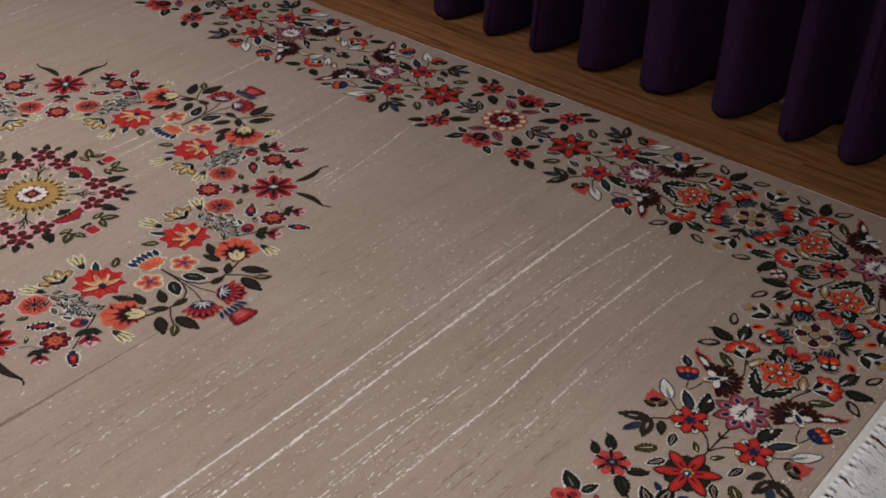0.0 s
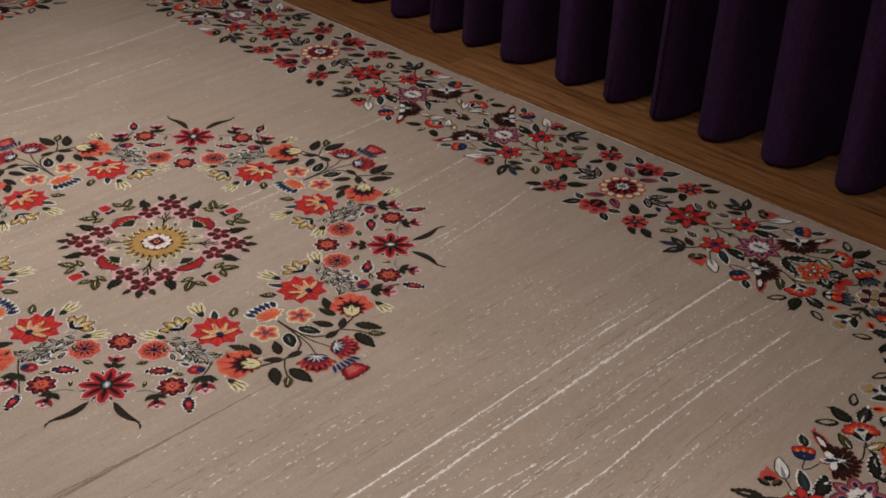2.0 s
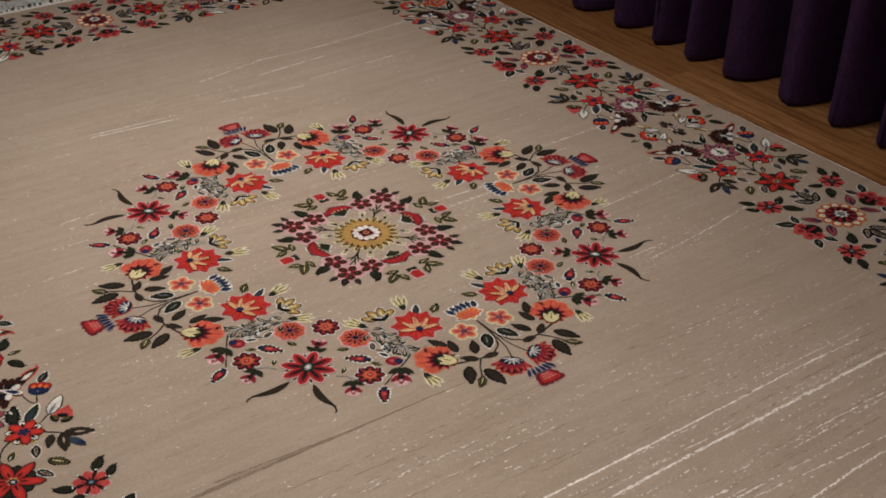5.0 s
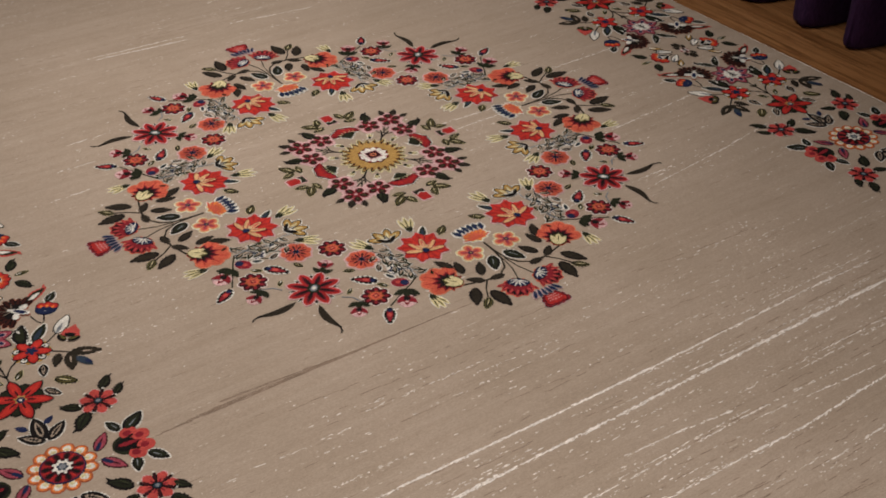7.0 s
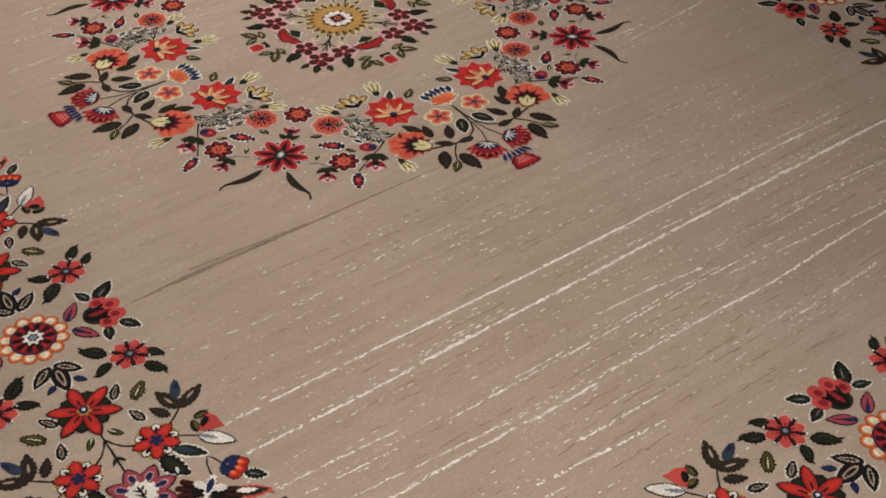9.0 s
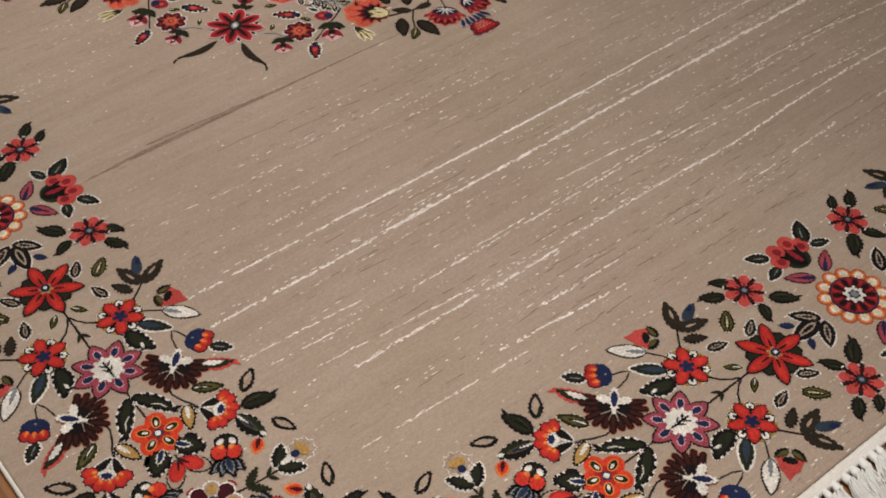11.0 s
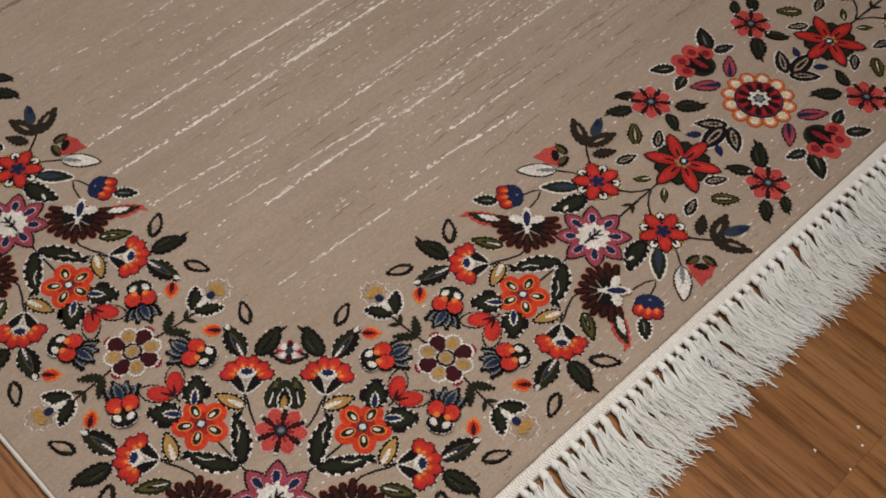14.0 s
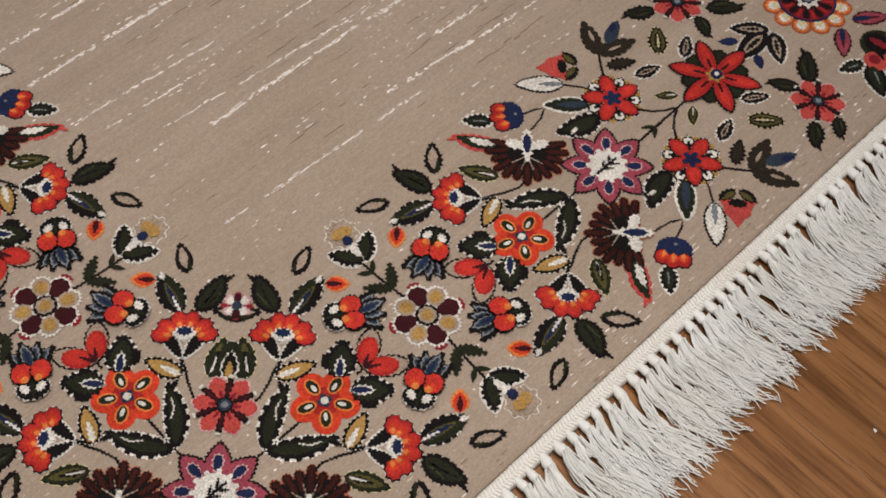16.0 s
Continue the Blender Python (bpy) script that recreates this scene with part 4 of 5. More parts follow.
def lily(m, r):
    """Red nine-petalled lily whose apricot inner petals open towards +x."""
    for col, cut, w in (("pink", -0.04, 0.44), ("crimson", 0.0, 0.42), ("scarlet", 0.035, 0.37)):
        for k in range(9):
            for da in (-12, 0, 12):
                m.blade(0, 0, 40.0 * k + da, r * ((1.10 if da == 0 else 0.92) - cut), r * w, col, blunt=1.0)
                m.level -= 1
        m.level += 1
    m.flower(9, r * 0.98, r * 0.14, "red", 0, inner=r * 0.45).flower(9, r * 0.80, r * 0.045, "crimson", 20, inner=r * 0.35)
    for a in (84, -84, 42, -42, 0):
        m.blade(-r * 0.32, 0, a, r * 0.90, r * 0.32, "crimson", blunt=1.0).blade(-r * 0.31, 0, a, r * 0.82, r * 0.23, "apricot", blunt=1.0, serr=r * 0.02).blade(-r * 0.2, 0, a, r * 0.60, r * 0.13, "coral").blade(-r * 0.2, 0, a, r * 0.40, r * 0.05, "cream")
        m.level -= 3
    m.level += 3
    m.oval(-r * 0.34, 0, r * 0.16, r * 0.14, 0, "navy")


def salmon_flower(m, r):
    m.flower(5, r * 1.10, r * 0.86, "cream", 10, grow=0.0004).flower(5, r * 0.98, r * 0.70, "salmon", 10).flower(5, r * 0.80, r * 0.36, "coral", 10).flower(5, r * 0.64, r * 0.16, "purple", 10).star(5, r * 0.36, r * 0.2, "purple", 10).oval(0, 0, r * 0.19, r * 0.19, 0, "navy").oval(0, 0, r * 0.07, r * 0.07, 0, "ochre")


def poppy(m, L):
    petal = Motif(78).oval(0, 0, L * 0.23, L * 0.21, 0, "salmon", 0.0014).oval(-L * 0.01, 0, L * 0.205, L * 0.185, 0, "poppy", 0.0014).ribbon([(-L * 0.12, 0), (L * 0.12, 0)], 0.0016, "red")
    for k, (dx, dy) in enumerate(((0.46, 0.34), (0.46, -0.34), (0.70, 0.21), (0.70, -0.21), (0.80, 0.0), (0.40, 0.20), (0.40, -0.20))):
        m.petals.append((petal, Matrix.Translation((L * dx, L * dy, 0.00001 * k)) @ Matrix.Rotation(math.atan2(dy, dx - 0.3), 4, "Z")))
    m.level = 5
    m.star(11, L * 0.38, L * 0.25, "crimson", x=L * 0.36).star(11, L * 0.33, L * 0.22, "maroon", x=L * 0.34).star(11, L * 0.26, L * 0.18, "black", x=L * 0.33)
    m.blade(-L * 0.02, 0, 0, L * 0.50, L * 0.40, "olive").blade(0, 0, 26, L * 0.42, L * 0.16, "cream").blade(0, 0, -26, L * 0.42, L * 0.16, "cream").blade(0, 0, 0, L * 0.46, L * 0.18, "cream").blade(L * 0.1, 0, 0, L * 0.3, L * 0.03, "olive")


def fan(m, L, c1="crimson", c2="orange", c3="navy"):
    m.star(9, L * 0.60, L * 0.50, c2, x=L * 0.52).star(9, L * 0.54, L * 0.46, "black", x=L * 0.52)
    for k in range(7):
        a = -66 + 22 * k
        m.blade(L * 0.20, 0, a, L * 0.86, L * 0.19, c1, blunt=1.25)
        m.level -= 1
    m.level += 1
    for k in range(7):
        a = -66 + 22 * k
        m.blade(L * 0.20 + L * 0.48 * math.cos(radians(a)), L * 0.48 * math.sin(radians(a)), a, L * 0.28, L * 0.07, c2)
        m.level -= 1
    m.level += 1
    m.oval(L * 0.24, 0, L * 0.25, L * 0.44, 0, "black", 0.001).oval(L * 0.24, 0, L * 0.22, L * 0.41, 0, c3, 0.001)
    for k in range(6):
        m.blade(L * 0.12, 0, -80 + 32 * k, L * 0.40, L * 0.06, "white")


def blue_fan(m, L):
    m.star(10, L * 0.42, L * 0.34, "cream", x=L * 0.36).star(10, L * 0.38, L * 0.31, "flame", x=L * 0.36)
    for k in range(8):
        m.blade(L * 0.08, 0, -77 + 22 * k, L * 0.50, L * 0.08, "poppy")
        m.level -= 1
    m.level += 1
    for grow, col, w, q in ((0.0011, "white", 0.18, 0.36), (0.0, "teal", 0.17, 0.36), (-0.0008, "navy", 0.14, 0.30)):
        for k in range(6):
            y = (k - 2.5) * 0.135
            m.blade(L * (0.46 - 0.6 * y * y), L * y, y * 60, L * q, L * w, col, grow=grow, blunt=0.9)
            m.level -= 1
        m.level += 1
    for k in range(5):
        m.blade(L * 0.44, L * (k - 2) * 0.135, 0, L * 0.14, L * 0.04, "white")


def tip_fan(m, L):
    fan(m, L, "crimson", "coral", "navy")


def crest(m, L):
    """The medallion's outermost bloom: a scalloped crimson shield with dotted coral heart on a blue and white cup."""
    rim = [(0.98, -0.46), (1.04, -0.34), (0.99, -0.24), (1.07, -0.12), (1.02, 0.0), (1.07, 0.12), (0.99, 0.24), (1.04, 0.34), (0.98, 0.46), (0.84, 0.50), (0.74, 0.42), (0.62, 0.44), (0.52, 0.34), (0.40, 0.30)]
    side = [(x, -y) for x, y in rim[:8:-1]]
    for col, k in (("black", 1.03), ("crimson", 0.97), ("maroon", 0.84), ("red", 0.76)):
        m.shape([(L * (0.66 + (x - 0.66) * k), L * y * k) for x, y in rim + side], col, 0.0012)
    m.shape([(L * x, L * y) for x, y in ((0.50, -0.12), (0.78, -0.22), (0.84, 0.0), (0.78, 0.22), (0.50, 0.12))], "coral", 0.0014)
    for k in range(15):
        m.oval(L * (0.54 + 0.11 * (k // 5)), L * (k % 5 - 2) * (0.075 + 0.022 * (k // 5)), L * 0.022, L * 0.022, 0, "pink", 0.0002)
        m.level -= 1
    m.level += 1
    for k in range(6):
        a, y = -30 + 12 * k, (k - 2.5) * 0.13
        m.blade(L * 0.06, L * y, a, L * 0.44, L * 0.15, "grey", blunt=1.2).blade(L * 0.08, L * y, a, L * 0.40, L * 0.11, "navy", blunt=1.2)
        m.level -= 2
    m.level += 2


def wheel_flower(m, r):
    m.flower(8, r * 1.12, r * 0.80, "pink", 0, grow=0.0004, blunt=1.5).flower(8, r * 1.06, r * 0.74, "salmon", 0, blunt=1.5).flower(8, r * 1.0, r * 0.56, "poppy", 0, inner=r * 0.1, blunt=1.5)
    m.flower(8, r * 0.94, r * 0.09, "crimson", 22.5, inner=r * 0.25).flower(8, r * 0.72, r * 0.15, "maroon", 0, inner=r * 0.1).star(8, r * 0.36, r * 0.16, "navy", 0).oval(0, 0, r * 0.12, r * 0.12, 0, "black")


def maroon_flower(m, r):
    m.flower(8, r * 1.10, r * 0.66, "pink", 0, blunt=1.5).flower(8, r * 1.06, r * 0.62, "maroon", 0, blunt=1.5).flower(8, r * 0.90, r * 0.24, "crimson", 0, inner=r * 0.35, blunt=1.5).star(8, r * 0.58, r * 0.46, "rust").oval(0, 0, r * 0.40, r * 0.40, 0, "poppy", 0.0012).star(4, r * 0.28, r * 0.18, "crimson").oval(0, 0, r * 0.10, r * 0.10, 0, "salmon")


def cluster_flower(m, r):
    m.flower(5, r * 1.25, r * 0.95, "pink", 10, grow=0.0013).flower(5, r * 1.12, r * 0.76, "crimson", 10).flower(5, r * 1.04, r * 0.58, "maroon", 10, inner=r * 0.2).flower(5, r * 0.96, r * 0.40, "brown", 10, inner=r * 0.3).flower(5, r * 0.80, r * 0.12, "olive", 10, inner=r * 0.48).star(5, r * 0.34, r * 0.2, "crimson", 10).oval(0, 0, r * 0.15, r * 0.15, 0, "pink")


def palmette(m, r):
    m.star(8, r * 1.0, r * 0.5, "green", 22.5).star(8, r * 0.88, r * 0.40, "maroon", 22.5)
    petal = Motif(63)
    petal.level = 2
    petal.blade(0, 0, 0, r * 1.14, r * 0.48, "pink", grow=0.0010, blunt=1.3).blade(0, 0, 0, r * 1.10, r * 0.45, "red", blunt=1.3).blade(r * 0.1, 0, 0, r * 0.90, r * 0.28, "crimson").blade(r * 0.2, 0, 0, r * 0.70, r * 0.17, "maroon").blade(r * 0.2, 0, 0, r * 0.5, r * 0.08, "black")
    for k in range(8):
        m.petals.append((petal, Matrix.Translation((0, 0, 0.00001 * k)) @ Matrix.Rotation(math.tau * k / 8, 4, "Z")))
    m.level = 9
    m.oval(0, 0, r * 0.32, r * 0.26, 0, "green").oval(0, 0, r * 0.22, r * 0.14, 0, "grey").oval(0, 0, r * 0.12, r * 0.08, 0, "white")


def small_bud(m, L, c1="crimson"):
    m.oval(L * 0.66, 0, L * 0.36, L * 0.34, 0, "pink", 0.0014)
    petal = Motif(62)
    petal.level = 4
    petal.blade(0, 0, 0, L * 0.52, L * 0.24, c1)
    for k, a in enumerate((55, -55, 0)):
        m.blade(0, 0, a, L * 0.56, L * 0.28, "green", serr=L * 0.02)
        m.petals.append((petal, Matrix.Translation((L * 0.42, 0, 0.00001 * k)) @ Matrix.Rotation(radians(a * 0.8), 4, "Z")))
    m.level = 6
    m.oval(L * 0.56, 0, L * 0.13, L * 0.13, 0, "black").oval(L * 0.76, 0, L * 0.07, L * 0.07, 0, "pink")


def beetle_bud(m, L):
    m.blade(0, 0, 0, L, L * 0.46, "white", grow=0.0009).blade(0, 0, 0, L, L * 0.44, "black", serr=L * 0.06).blade(L * 0.1, 0, 0, L * 0.8, L * 0.24, "crimson").oval(L * 0.45, 0, L * 0.12, L * 0.08, 0, "coral").oval(L * 0.2, 0, L * 0.1, L * 0.1, 0, "navy")


def bell(m, L):
    m.oval(L * 0.5, 0, L * 0.52, L * 0.40, 0, "white", 0.0009).star(6, L * 0.48, L * 0.28, "navy", x=L * 0.5).oval(L * 0.35, 0, L * 0.16, L * 0.2, 0, "teal")


def wine_bell(m, L):
    m.oval(L * 0.5, 0, L * 0.5, L * 0.40, 0, "crimson", 0.001).blade(0, 0, 0, L * 0.55, L * 0.5, "navy").oval(L * 0.62, 0, L * 0.14, L * 0.14, 0, "coral")


def gold_flower(m, L):
    for col, q, w in (("black", 1.0, 0.42), ("ochre", 0.92, 0.32), ("cream", 0.70, 0.14)):
        for a in (-62, -22, 22, 62):
            m.blade(L * 0.12, 0, a, L * q * 0.9, L * w, col, serr=L * 0.02, blunt=1.2)
            m.level -= 1
        m.level += 1
    for a in (48, 0, -48):
        m.blade(-L * 0.05, 0, a, L * 0.62, L * 0.20, "black", serr=L * 0.02).blade(L * 0.1, 0, a, L * 0.35, L * 0.06, "white")


def scrolls(m, L):
    for k, (y0, amp) in enumerate(((0.12, 0.10), (-0.12, -0.12), (0.0, 0.05))):
        m.ribbon([(L * u, L * (y0 * (1 - u) + amp * math.sin(u * 7 + k))) for u in [i / 9 for i in range(10)]], 0.0020, ("green", "grey", "black")[k])
    for k in range(13):
        u, side = 0.08 + 0.07 * k, 1 if k % 2 else -1
        x, y, a = L * u, L * side * (0.05 + 0.05 * math.sin(k * 2.1)), side * (48 + 22 * math.sin(k * 1.7))
        m.blade(x, y, a, L * 0.19, L * 0.085, "white", grow=0.0005).blade(x, y, a, L * 0.18, L * 0.085, "green", serr=L * 0.008).blade(x, y, a, L * 0.12, L * 0.035, "tan")
        m.level -= 3
    m.level += 3


def trilobe(m, L):
    for x, y in ((0.62, 0.0), (0.36, 0.30), (0.36, -0.30)):
        m.oval(L * x, L * y, L * 0.34, L * 0.26, 0, "green", 0.0012)
        m.level -= 1
    m.level += 1
    m.blade(-L * 0.02, 0, 0, L * 0.74, L * 0.42, "white").blade(0, 0, 0, L * 0.68, L * 0.34, "black").blade(0, 0, 0, L * 0.45, L * 0.18, "ochre")


def tiny_flower(m, r):
    m.star(4, r * 1.2, r * 0.95, "crimson", 0).flower(4, r * 1.15, r * 0.9, "pink", 45).flower(4, r * 0.95, r * 0.6, "white", 45).flower(2, r, r * 0.6, "maroon", 0).oval(0, 0, r * 0.36, r * 0.36, 0, "teal")


def crown(m, L):
    m.flower(7, L, L * 0.5, "white", 0, x=0).flower(7, L * 0.92, L * 0.42, "red", 0).flower(7, L * 0.6, L * 0.2, "maroon", 0).oval(0, 0, L * 0.42, L * 0.36, 0, "olive").oval(0, 0, L * 0.25, L * 0.2, 0, "brown")


def sunburst(m, r):
    """The medallion's heart: an ochre disc with a flaming rim round a white ring and a dark square."""
    for col, reach, w in (("cream", 1.20, 0.19), ("black", 1.16, 0.17), ("ochre", 1.09, 0.12)):
        for k in range(24):
            a = 15.0 * k
            m.blade(r * 0.74 * math.cos(radians(a)), r * 0.74 * math.sin(radians(a)), a + 14, r * (reach - 0.74) * (1.15 if k % 3 == 0 else 0.9), r * w, col)
            m.level -= 1
        m.level += 1
    m.oval(0, 0, r * 0.91, r * 0.91, 0, "ochre", 0.0014)
    for k in range(24):
        a = 15.0 * k + 7
        m.blade(r * 0.80 * math.cos(radians(a)), r * 0.80 * math.sin(radians(a)), a - 20, r * 0.22, r * 0.07, "maroon")
        m.level -= 1
    m.level += 1
    m.star(8, r * 0.56, r * 0.50, "black").star(8, r * 0.53, r * 0.47, "crimson", 0)
    for k in range(12):
        a = math.tau * k / 12
        m.oval(r * 0.37 * math.cos(a), r * 0.37 * math.sin(a), r * 0.13, r * 0.10, math.degrees(a), "white", 0.0004)
        m.level -= 1
    m.level += 1
    m.star(4, r * 0.36, r * 0.25, "pink", 45).star(4, r * 0.30, r * 0.21, "maroon", 45).star(6, r * 0.13, r * 0.09, "salmon").oval(0, 0, r * 0.06, r * 0.06, 0, "black")


def crescent(m, L):
    """A crimson frill round a dark green cup."""
    arc = [(-70, 0.0), (-52, 0.1), (-30, 0.0), (-10, 0.12), (10, 0.0), (30, 0.12), (52, 0.0), (70, 0.06)]
    for col, out, back, jag in (("black", 0.98, 0.30, 0.0026), ("crimson", 0.93, 0.34, 0.0030), ("red", 0.82, 0.46, 0.0036)):
        rim = [(L * ((out + q * 0.6) * math.cos(radians(a)) - 0.12), L * (out + q) * math.sin(radians(a))) for a, q in arc]
        inner = [(L * (back * math.cos(radians(a)) - 0.05), L * (back + 0.38) * math.sin(radians(a))) for a in (62, 34, 0, -34, -62)]
        m.shape(rim + inner, col, jag)
    for k in range(6):
        a = -55 + 22 * k
        m.blade(L * (0.40 * math.cos(radians(a)) - 0.08), L * 0.62 * math.sin(radians(a)), a, L * 0.36, L * 0.06, "crimson")
    m.shape([(L * x, L * y) for x, y in ((-0.40, 0.0), (-0.20, 0.20), (-0.04, 0.44), (0.10, 0.40), (0.14, 0.20), (0.22, 0.0), (0.14, -0.20), (0.10, -0.40), (-0.04, -0.44), (-0.20, -0.20))], "green", 0.0018)
    for k in range(5):
        a = -60 + 30 * k
        m.blade(L * 0.05 + L * 0.1 * math.cos(radians(a)), L * 0.34 * math.sin(radians(a)), a, L * 0.22, L * 0.06, "cream")


def red_bud(m, L):
    m.shape([(0, -L * 0.32), (0, L * 0.32), (L, L * 0.30), (L * 1.02, -L * 0.30)], "pink", 0.0009).shape([(L * 0.35, -L * 0.28), (L * 0.28, 0), (L * 0.35, L * 0.28), (L * 0.95, L * 0.26), (L * 0.95, -L * 0.26)], "red", 0.0009)
    m.shape([(L * 0.02, -L * 0.3), (L * 0.02, L * 0.3), (L * 0.36, L * 0.26), (L * 0.22, 0), (L * 0.36, -L * 0.26)], "green").ribbon([(L * 0.38, -L * 0.24), (L * 0.25, 0), (L * 0.38, L * 0.24)], 0.0018, "white")


FLOWERS = {"pink": pink_flower, "orange": orange_flower, "amber": amber_flower, "plum_star": plum_star, "fire_star": fire_star, "ruby": ruby_flower, "rosette": rosette, "carnation": carnation, "cup": cup_flower, "bud": bud, "heart": heart,
           "tulip": tulip, "coral_bud": coral_bud, "navy_bud": navy_bud, "flame": flame_petal, "ghost": ghost_flower, "sprig": sprig, "twig": small_twig, "trefoil": trefoil, "lily": lily, "salmon": salmon_flower, "poppy": poppy, "blue_fan": blue_fan, "tip_fan": tip_fan, "crest": crest,
           "wheel": wheel_flower, "maroon": maroon_flower, "cluster": cluster_flower, "palmette": palmette, "small_bud": small_bud, "beetle": beetle_bud, "bell": bell, "wine_bell": wine_bell, "gold": gold_flower, "scrolls": scrolls, "trilobe": trilobe,
           "tiny": tiny_flower, "crown": crown, "sunburst": sunburst, "crescent": crescent, "red_bud": red_bud}
NAMES = {"pink": "coral_flower", "orange": "orange_flower", "amber": "amber_flower", "plum_star": "plum_star_flower", "fire_star": "red_star_flower", "ruby": "ruby_flower", "cup": "cup_flower", "heart": "heart_leaf", "ghost": "faded_bloom", "flame": "flame_petal", "twig": "twig",
         "salmon": "salmon_flower", "blue_fan": "fan_flower", "tip_fan": "fan_flower", "wheel": "wheel_flower", "maroon": "maroon_flower", "cluster": "cluster_flower", "beetle": "seed_pod", "bell": "bell_flower", "wine_bell": "bell_flower", "gold": "gold_flower", "scrolls": "scroll_stem",
         "tiny": "small_flower", "crescent": "crescent_flower", "crest": "crest_flower", "crown": "crown_flower", "dark": "leaf", "edged": "edged_leaf", "hollow": "hollow_leaf", "ringed": "hollow_leaf", "olive": "olive_leaf", "pale": "pale_leaf", "red_edge": "red_edged_leaf", "moss": "moss_leaf",
         "amber_leaf": "amber_leaf", "plum": "plum_leaf", "blue": "blue_leaf", "slate": "slate_leaf", "brown": "brown_leaf", "lobed": "lobed_leaf", "fern": "fern_leaf", "tooth": "toothed_leaf", "blade_blue": "blue_veined_leaf", "cream": "cream_bud", "curved": "curved_leaf"}
# the pale outlines of the motifs: yarn and width
HALOS = {"olive": ("cream", 0.0008), "slate": ("white", 0.0018), "moss": ("cream", 0.0010), "amber_leaf": ("white", 0.0006), "plum": ("tan", 0.0010), "gold": ("white", 0.0024), "lily": ("pink", 0.0018), "palmette": ("white", 0.0022),
         "crescent": ("white", 0.0030), "beetle": ("white", 0.0015), "bell": ("white", 0.0015), "wine_bell": ("pink", 0.0014), "maroon": ("white", 0.0018), "cluster": ("pink", 0.0034), "crest": ("pink", 0.0018), "blue_fan": ("white", 0.0026), "poppy": ("salmon", 0.0012),
         "cup": ("white", 0.0004), "ghost": ("white", 0.0012), "sprig": ("tan", 0.0008), "red_bud": ("pink", 0.0012), "trilobe": ("white", 0.0010), "carnation": ("rust", 0.0010), "brown": ("tan", 0.0012), "edged": ("white", 0.0006),
         "fire_star": ("tan", 0.0010), "ruby": ("white", 0.0006), "navy_bud": ("white", 0.0006), "wheel": ("pink", 0.0020), "salmon": ("white", 0.0010), "scrolls": ("white", 0.0007), "cream": ("white", 0.0018), "sunburst": ("cream", 0.0022), "tip_fan": ("salmon", 0.0012)}
serial = [0]


def warp(m):
    """The loom's uneven pull: the pattern widens slowly towards the far side and the far end."""
    x, y, z = m.translation
    far, up = max(0.0, x), max(0.0, y)
    m.translation = (x + far * far * (0.0268 + 0.0287 * up) - 0.002, y + 0.04 * up * up - 0.003, z)
    pull = Matrix.Diagonal((1 + far * (0.0536 + 0.0574 * up), 1 + 0.08 * up, 1, 1)) @ m.to_3x3().to_4x4()
    pull.translation = m.translation
    return pull


def weave(kind, foot, to, poses, path=None):
    """One motif at foot, pointing to the place to (or with a radius to), repeated at the poses."""
    serial[0] += 1
    i = serial[0]
    m = Motif(i)
    if path:
        ang, name = 0.0, "stem"
        m.ribbon([(a - foot[0], b - foot[1]) for a, b in path], to, kind)
    elif isinstance(to, tuple):
        ang, L = math.atan2(to[1] - foot[1], to[0] - foot[0]), math.hypot(to[0] - foot[0], to[1] - foot[1])
    else:
        ang, L = math.atan2(-foot[1], -foot[0]), to
    if not path:
        name = NAMES.get(kind, kind)
        if kind in FLOWERS:
            FLOWERS[kind](m, L)
        else:
            leaf(m, L, "amber" if kind == "amber_leaf" else kind)
        if kind in HALOS:
            m.halo(*HALOS[kind])
    me = m.mesh(name)
    petals, made = [], {}
    for motif, where in m.petals:
        made.setdefault(motif, None)
        made[motif] = made[motif] or motif.mesh("petal")
        petals.append((made[motif], where))
    local = Matrix.Translation((foot[0], foot[1], 0)) @ Matrix.Rotation(ang, 4, "Z")
    for k, pz in enumerate(poses):
        ob = new(name, me)
        ob.parent = carpet
        w = warp(pz @ local)
        w.translation.z = TOP + 0.0001 + (i % 37) * 0.000012 + (k % 5) * 0.000002
        ob.matrix_basis = w
        for mesh, where in petals:
            leaflet = new("petal", mesh)
            leaflet.parent, leaflet.matrix_basis = ob, where


def flat(a, b, c, d, x, y):
    return Matrix(((a, b, 0, x), (c, d, 0, y), (0, 0, 1, 0), (0, 0, 0, 1)))


# half of a border side, from a rosette at (0, 0) towards a corner at (0.818, 0); the second number points outwards
SHORT = [flat(sx, 0, 0, sy, 0, sy * 1.316) for sx in (-1, 1) for sy in (-1, 1)]
LONG = [flat(0, sx, sy, 0, sx * 0.819, sy * 0.498) for sx in (-1, 1) for sy in (-1, 1)]
INWARD = [flat(0, sx, -sy, 0, sx * 0.819, sy * 0.472) for sx in (-1, 1) for sy in (-1, 1)]
ROSETTES = [flat(-1, 0, 0, sy, 0, sy * 1.316) for sy in (-1, 1)] + [flat(0, sx, sy, 0, sx * 0.819, sy * 0.4867) for sx in (-1, 1) for sy in (-1, 1)]
CORNERS = [flat(sx, 0, 0, sy, sx * 0.819, sy * 1.316) for sx in (-1, 1) for sy in (-1, 1)]
OVER, ABOUT, TURN = flat(1, 0, 0, -1, 0, 0), flat(-1, 0, 0, 1, 1.142, 0), flat(-1, 0, 0, -1, 0, 0)
SIDES = SHORT + LONG


